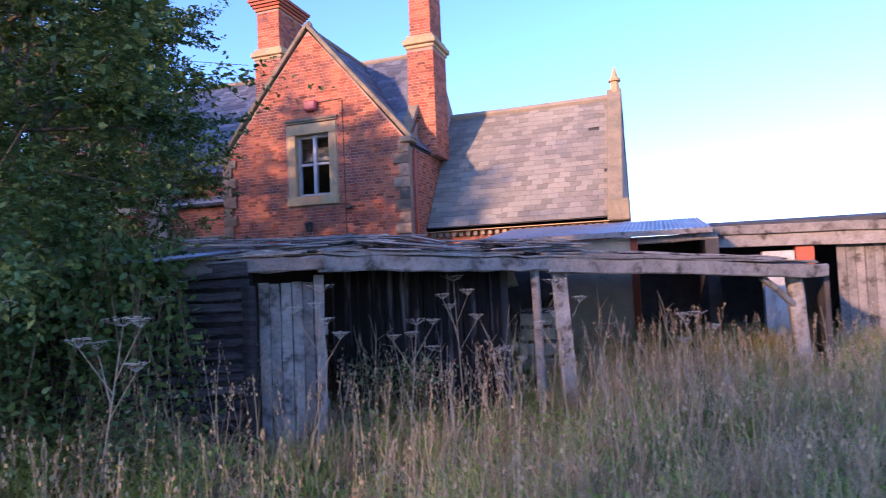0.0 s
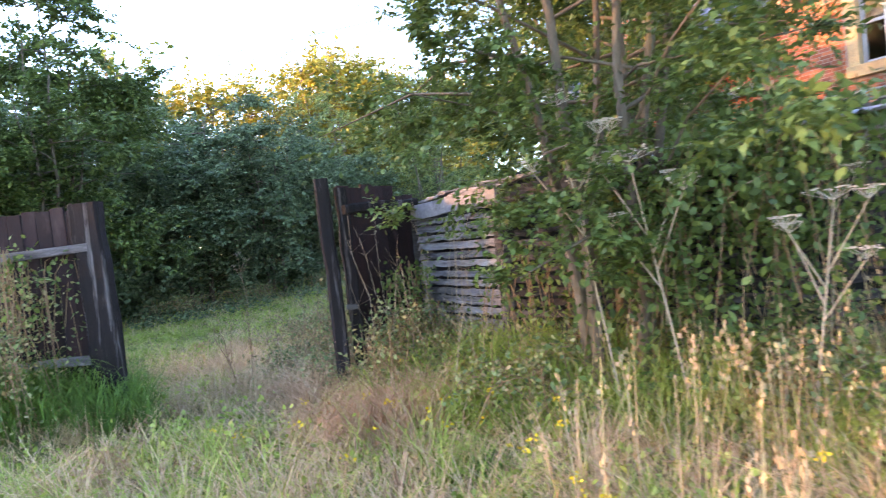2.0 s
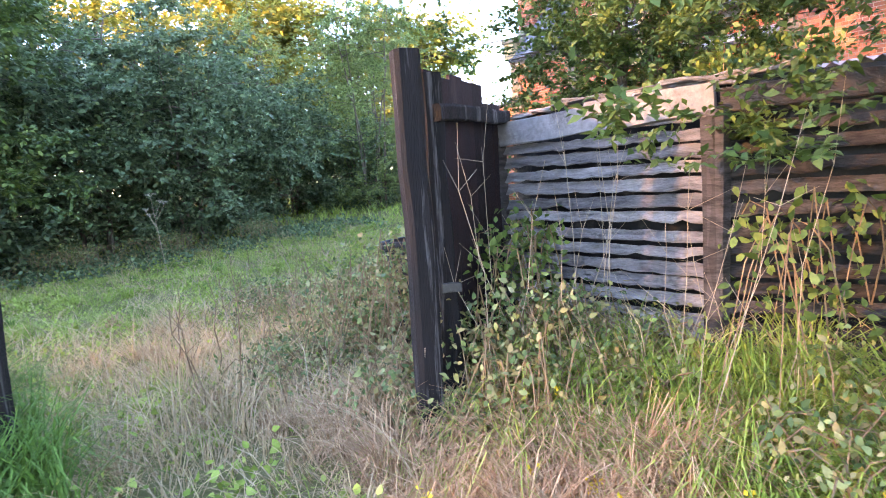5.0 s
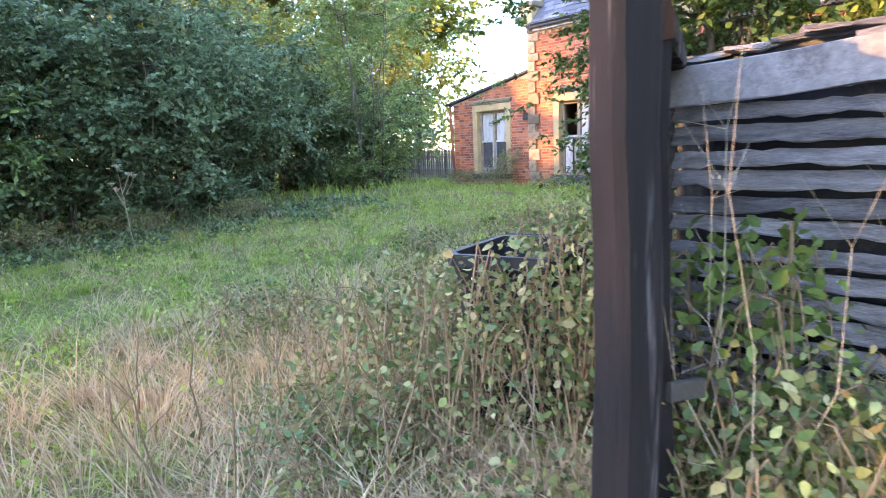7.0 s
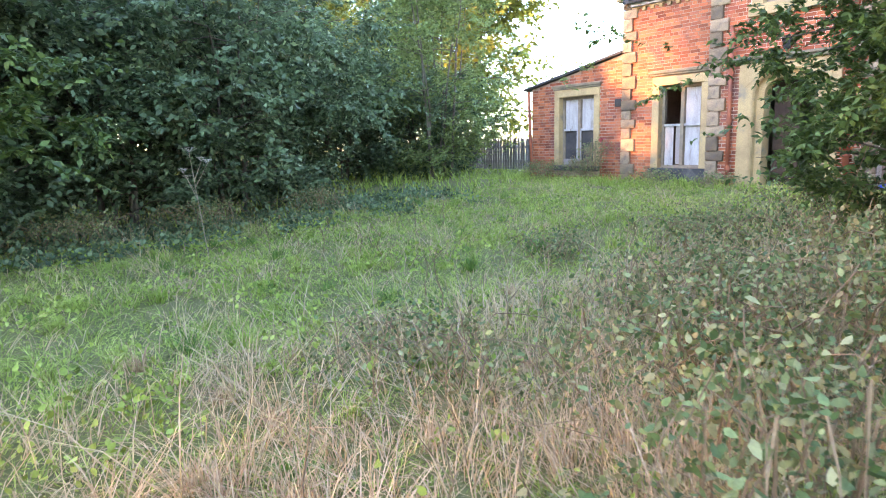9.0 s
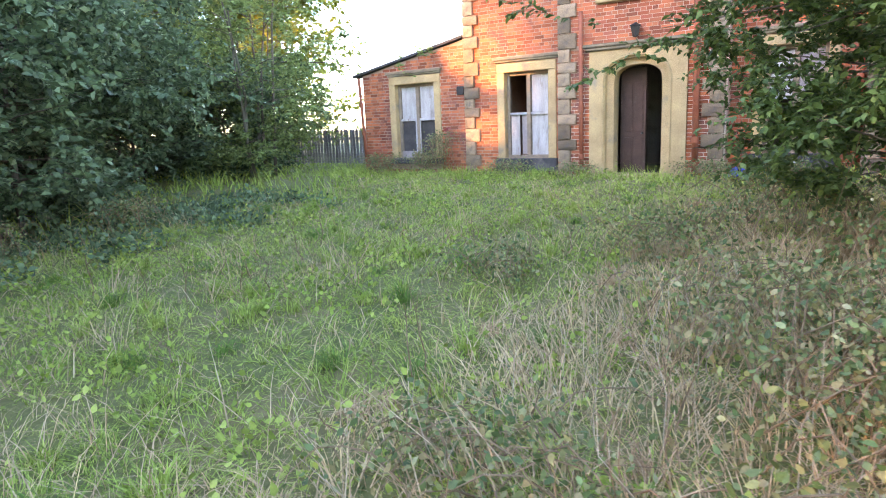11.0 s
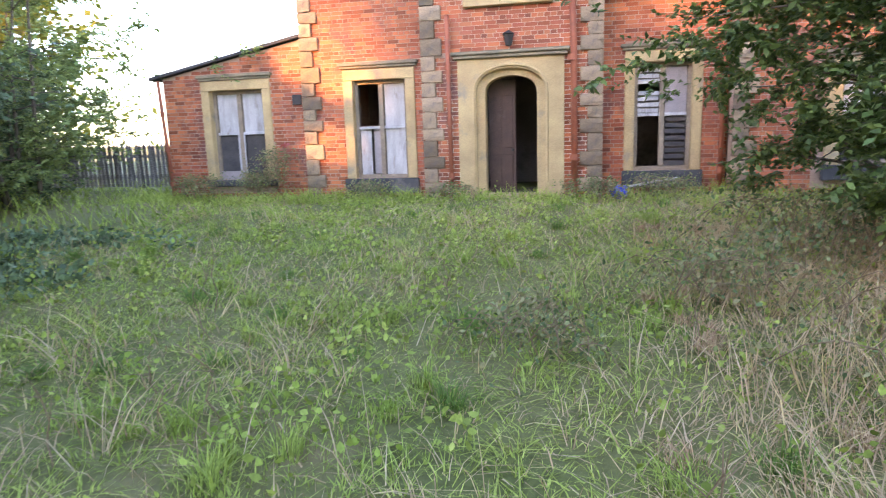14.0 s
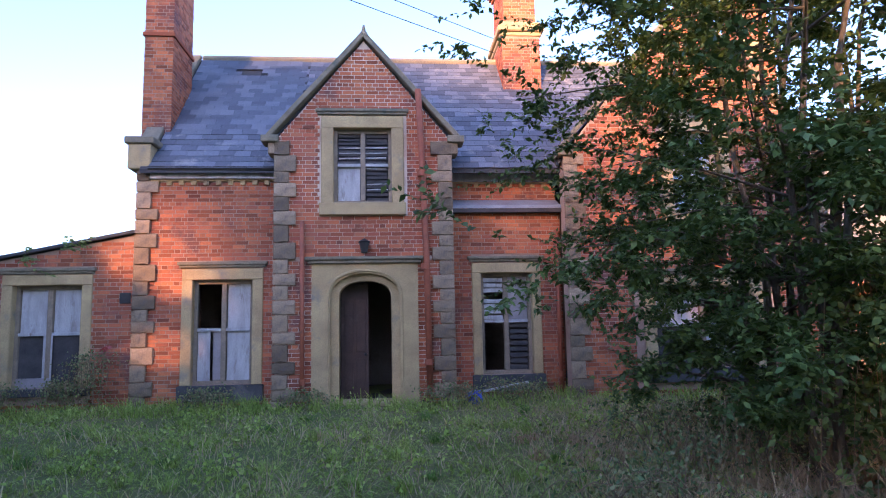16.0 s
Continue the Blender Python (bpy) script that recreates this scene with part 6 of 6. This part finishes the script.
def flowers(n, xr, yr, seed):
    rng = np.random.default_rng(seed)
    c = np.column_stack([rng.uniform(*xr, n), rng.uniform(*yr, n)])
    p = np.column_stack([c, ground_z(c[:, 0], c[:, 1]) + rng.uniform(0.2, 0.5, n)])
    p = np.repeat(p, 9, 0) + rng.normal(size=(9 * n, 3)) * np.array([0.02, 0.02, 0.008])
    return fast_mesh("ragwort_flowers", leaf_mesh(p, 0.022, rng, -0.5, 0.9), 4, M_FLOWER)


tagged(new("ragwort_flowers", flowers(46, (7.6, 11.5), (-13.6, -11.6), 9)), "small yellow ragwort flowers in the grass", "flowers", kind="stuff")


rose = thing("red_flower", (-4.5, -0.5, 1.3), "single faded red flower on the shrub by the wall", "flower")
rr = np.random.default_rng(5)
part("petal", fast_mesh("petal", leaf_mesh(np.array([[-4.5, -0.5, 1.5]] * 26) + rr.normal(size=(26, 3)) * 0.018, 0.06, rr, -0.3, 0.9), 4, M_RED), None, rose)
part("stalk", tube([(-4.62, -0.46, 0.42), (-4.55, -0.48, 1.0), (-4.5, -0.5, 1.5)], [0.006, 0.005, 0.003], 5), M_CANE, rose)


# ---- hogweed and dead stalks ----
def hogweed(h, seed):
    rng = random.Random(seed)
    t = thing("hogweed", (0, 0, 0), "tall dead pale hogweed stalk with flat seed heads", "hogweed", "dead hogweed")
    lean = (rng.uniform(-0.12, 0.12), rng.uniform(-0.12, 0.12))
    pts = [(lean[0] * f * h, lean[1] * f * h, h * f) for f in (0, 0.3, 0.6, 0.8, 1.0)]
    part("stem", tube(pts, [0.008, 0.007, 0.006, 0.005, 0.0035], 6), M_STALK, t)
    heads = [(Vector(pts[-1]), 0.16)]
    for k in range(4):
        f = 0.55 + 0.06 * k
        p = Vector((lean[0] * f * h, lean[1] * f * h, h * f))
        a = k * 1.9 + rng.random()
        q = p + Vector((0.26 * math.cos(a), 0.26 * math.sin(a), 0.36 + 0.1 * rng.random()))
        part("branch", tube([p, p.lerp(q, 0.5), q], [0.0055, 0.005, 0.0035], 5), M_STALK, t)
        heads.append((q, 0.09))
    for p, r in heads:
        bm = bmesh.new()
        for k in range(14):
            a = k * 2.4
            rr = r * math.sqrt((k + 0.5) / 14)
            q = p + Vector((rr * math.cos(a), rr * math.sin(a), 0.05 + 0.02 * rng.random()))
            tube([p, q], 0.0016, 3, bm, False)
            for m in range(4):
                o = q + Vector((rng.uniform(-0.015, 0.015), rng.uniform(-0.015, 0.015), 0.006))
                tube([o, o + Vector((0, 0, 0.008))], 0.005, 4, bm)
        part("seed_head", bm, M_UMBEL, t)
    return t


first = hogweed(2.0, 1)
second = hogweed(1.6, 2)
places = [(10.6, -10.95, 0.9), (9.6, -11.3, 1.1), (10.0, -11.1, 1.1), (10.35, -10.25, 0.85), (12.1, -8.75, 0.75), (13.55, -8.4, 0.75), (14.75, -7.6, 0.7), (11.6, -9.6, 0.8), (6.1, -9.6, 0.9), (-3.2, -10.8, 0.75), (13.1, -8.9, 0.62), (12.5, -8.2, 0.8)]
for i, (x, y, s) in enumerate(places):
    src = first if i % 2 else second
    m = Matrix.Translation((x, y, gz(x, y) - 0.03)) @ Matrix.Rotation(i * 1.7, 4, 'Z') @ Matrix.Diagonal((s, s, s, 1))
    if i < 2:
        src.matrix_basis = m
    else:
        copy_thing(src, Matrix.Translation((x, y, gz(x, y) - 0.03)) @ Matrix.Rotation(i * 1.7, 4, 'Z')).scale = (s, s, s)


def dead_stems(n, seed, name, label, xr, yr, hr, material=M_STALK, k=1.0):
    rng = random.Random(seed)
    bm = bmesh.new()
    for _ in range(n):
        x, y = rng.uniform(*xr), rng.uniform(*yr)
        h = rng.uniform(*hr)
        p = Vector((x, y, gz(x, y) - 0.02))
        q = p + Vector((rng.uniform(-0.25, 0.25) * h, rng.uniform(-0.25, 0.25) * h, h))
        bow = [p] + [p.lerp(q, f) + Vector((rng.uniform(-.05, .05), rng.uniform(-.05, .05), 0)) for f in (0.3, 0.55, 0.8)] + [q]
        tube(bow, [r * k for r in (0.006, 0.0055, 0.0045, 0.0035, 0.002)], 4, bm, False)
        for j in (2, 3, 3):
            e = bow[j] + Vector((rng.uniform(-.16, .16), rng.uniform(-.16, .16), rng.uniform(0.02, 0.2)))
            tube([bow[j], e], [0.003 * k, 0.0015 * k], 3, bm, False)
    ob = part(name, bm, material, None, label, kind="stuff")
    ob["category"] = "dead stems"


dead_stems(110, 3, "dead_stems", "thin dead weed stems before the shed", (10.5, 16.5), (-10.0, -6.0), (0.5, 1.3))
dead_stems(24, 4, "dead_stems", "thin dead weed stems by the gate", (6.9, 8.4), (-12.0, -11.2), (0.6, 1.7), M_STALK, 0.42)
dead_stems(130, 6, "dead_stems", "tangled brown dead stems among the brambles", (2.6, 6.6), (-12.2, -7.5), (0.3, 0.8), M_CANE, 0.7)
dead_stems(80, 7, "dead_stems", "pale dead grass stalks among the brambles", (2.6, 6.6), (-12.8, -8.5), (0.3, 0.8), M_STALK, 0.5)
dead_stems(16, 8, "dead_stems", "tall dark dead dock stems inside the gate", (4.2, 6.4), (-13.0, -11.7), (0.6, 1.1), M_CANE, 0.9)
dead_stems(30, 5, "dead_stems", "thin dark dead weed stems in the garden", (-3.0, 5.0), (-11.5, -7.0), (0.25, 0.6), M_CANE)

# ---- single bricks and slates ----
half_b = {}
for head, wd in ((False, 0.215), (True, 0.1025)):
    bm = boxes((-wd / 2, wd / 2, -0.5, 0, -0.0325, 0.0325))
    for v in bm.verts:
        v.co.y = -1.0 if v.co.y < -0.1 else 0.0
    half_b[head] = mesh_of("brick", bm, M_BRICK1)
for head, u, z, d in bay_single:
    ob = part("brick", half_b[head], None, bay_wall)
    ob.matrix_basis = Matrix.Translation((u, -0.5, z)) @ Matrix.Diagonal((1, d, 1, 1))
sl = mesh_of("slate", boxes((-0.146, 0.146, -0.02, 0.25, -0.008, 0.004)), M_SLATE1)
main_roof = [o for o in house.children if o.name.startswith("roof")][0]
for p, al, up, nr in slate_singles:
    ob = part("slate", sl, None, main_roof)
    ob.matrix_basis = Matrix((( al.x, up.x, nr.x, p.x), (al.y, up.y, nr.y, p.y), (al.z, up.z, nr.z, p.z), (0, 0, 0, 1)))
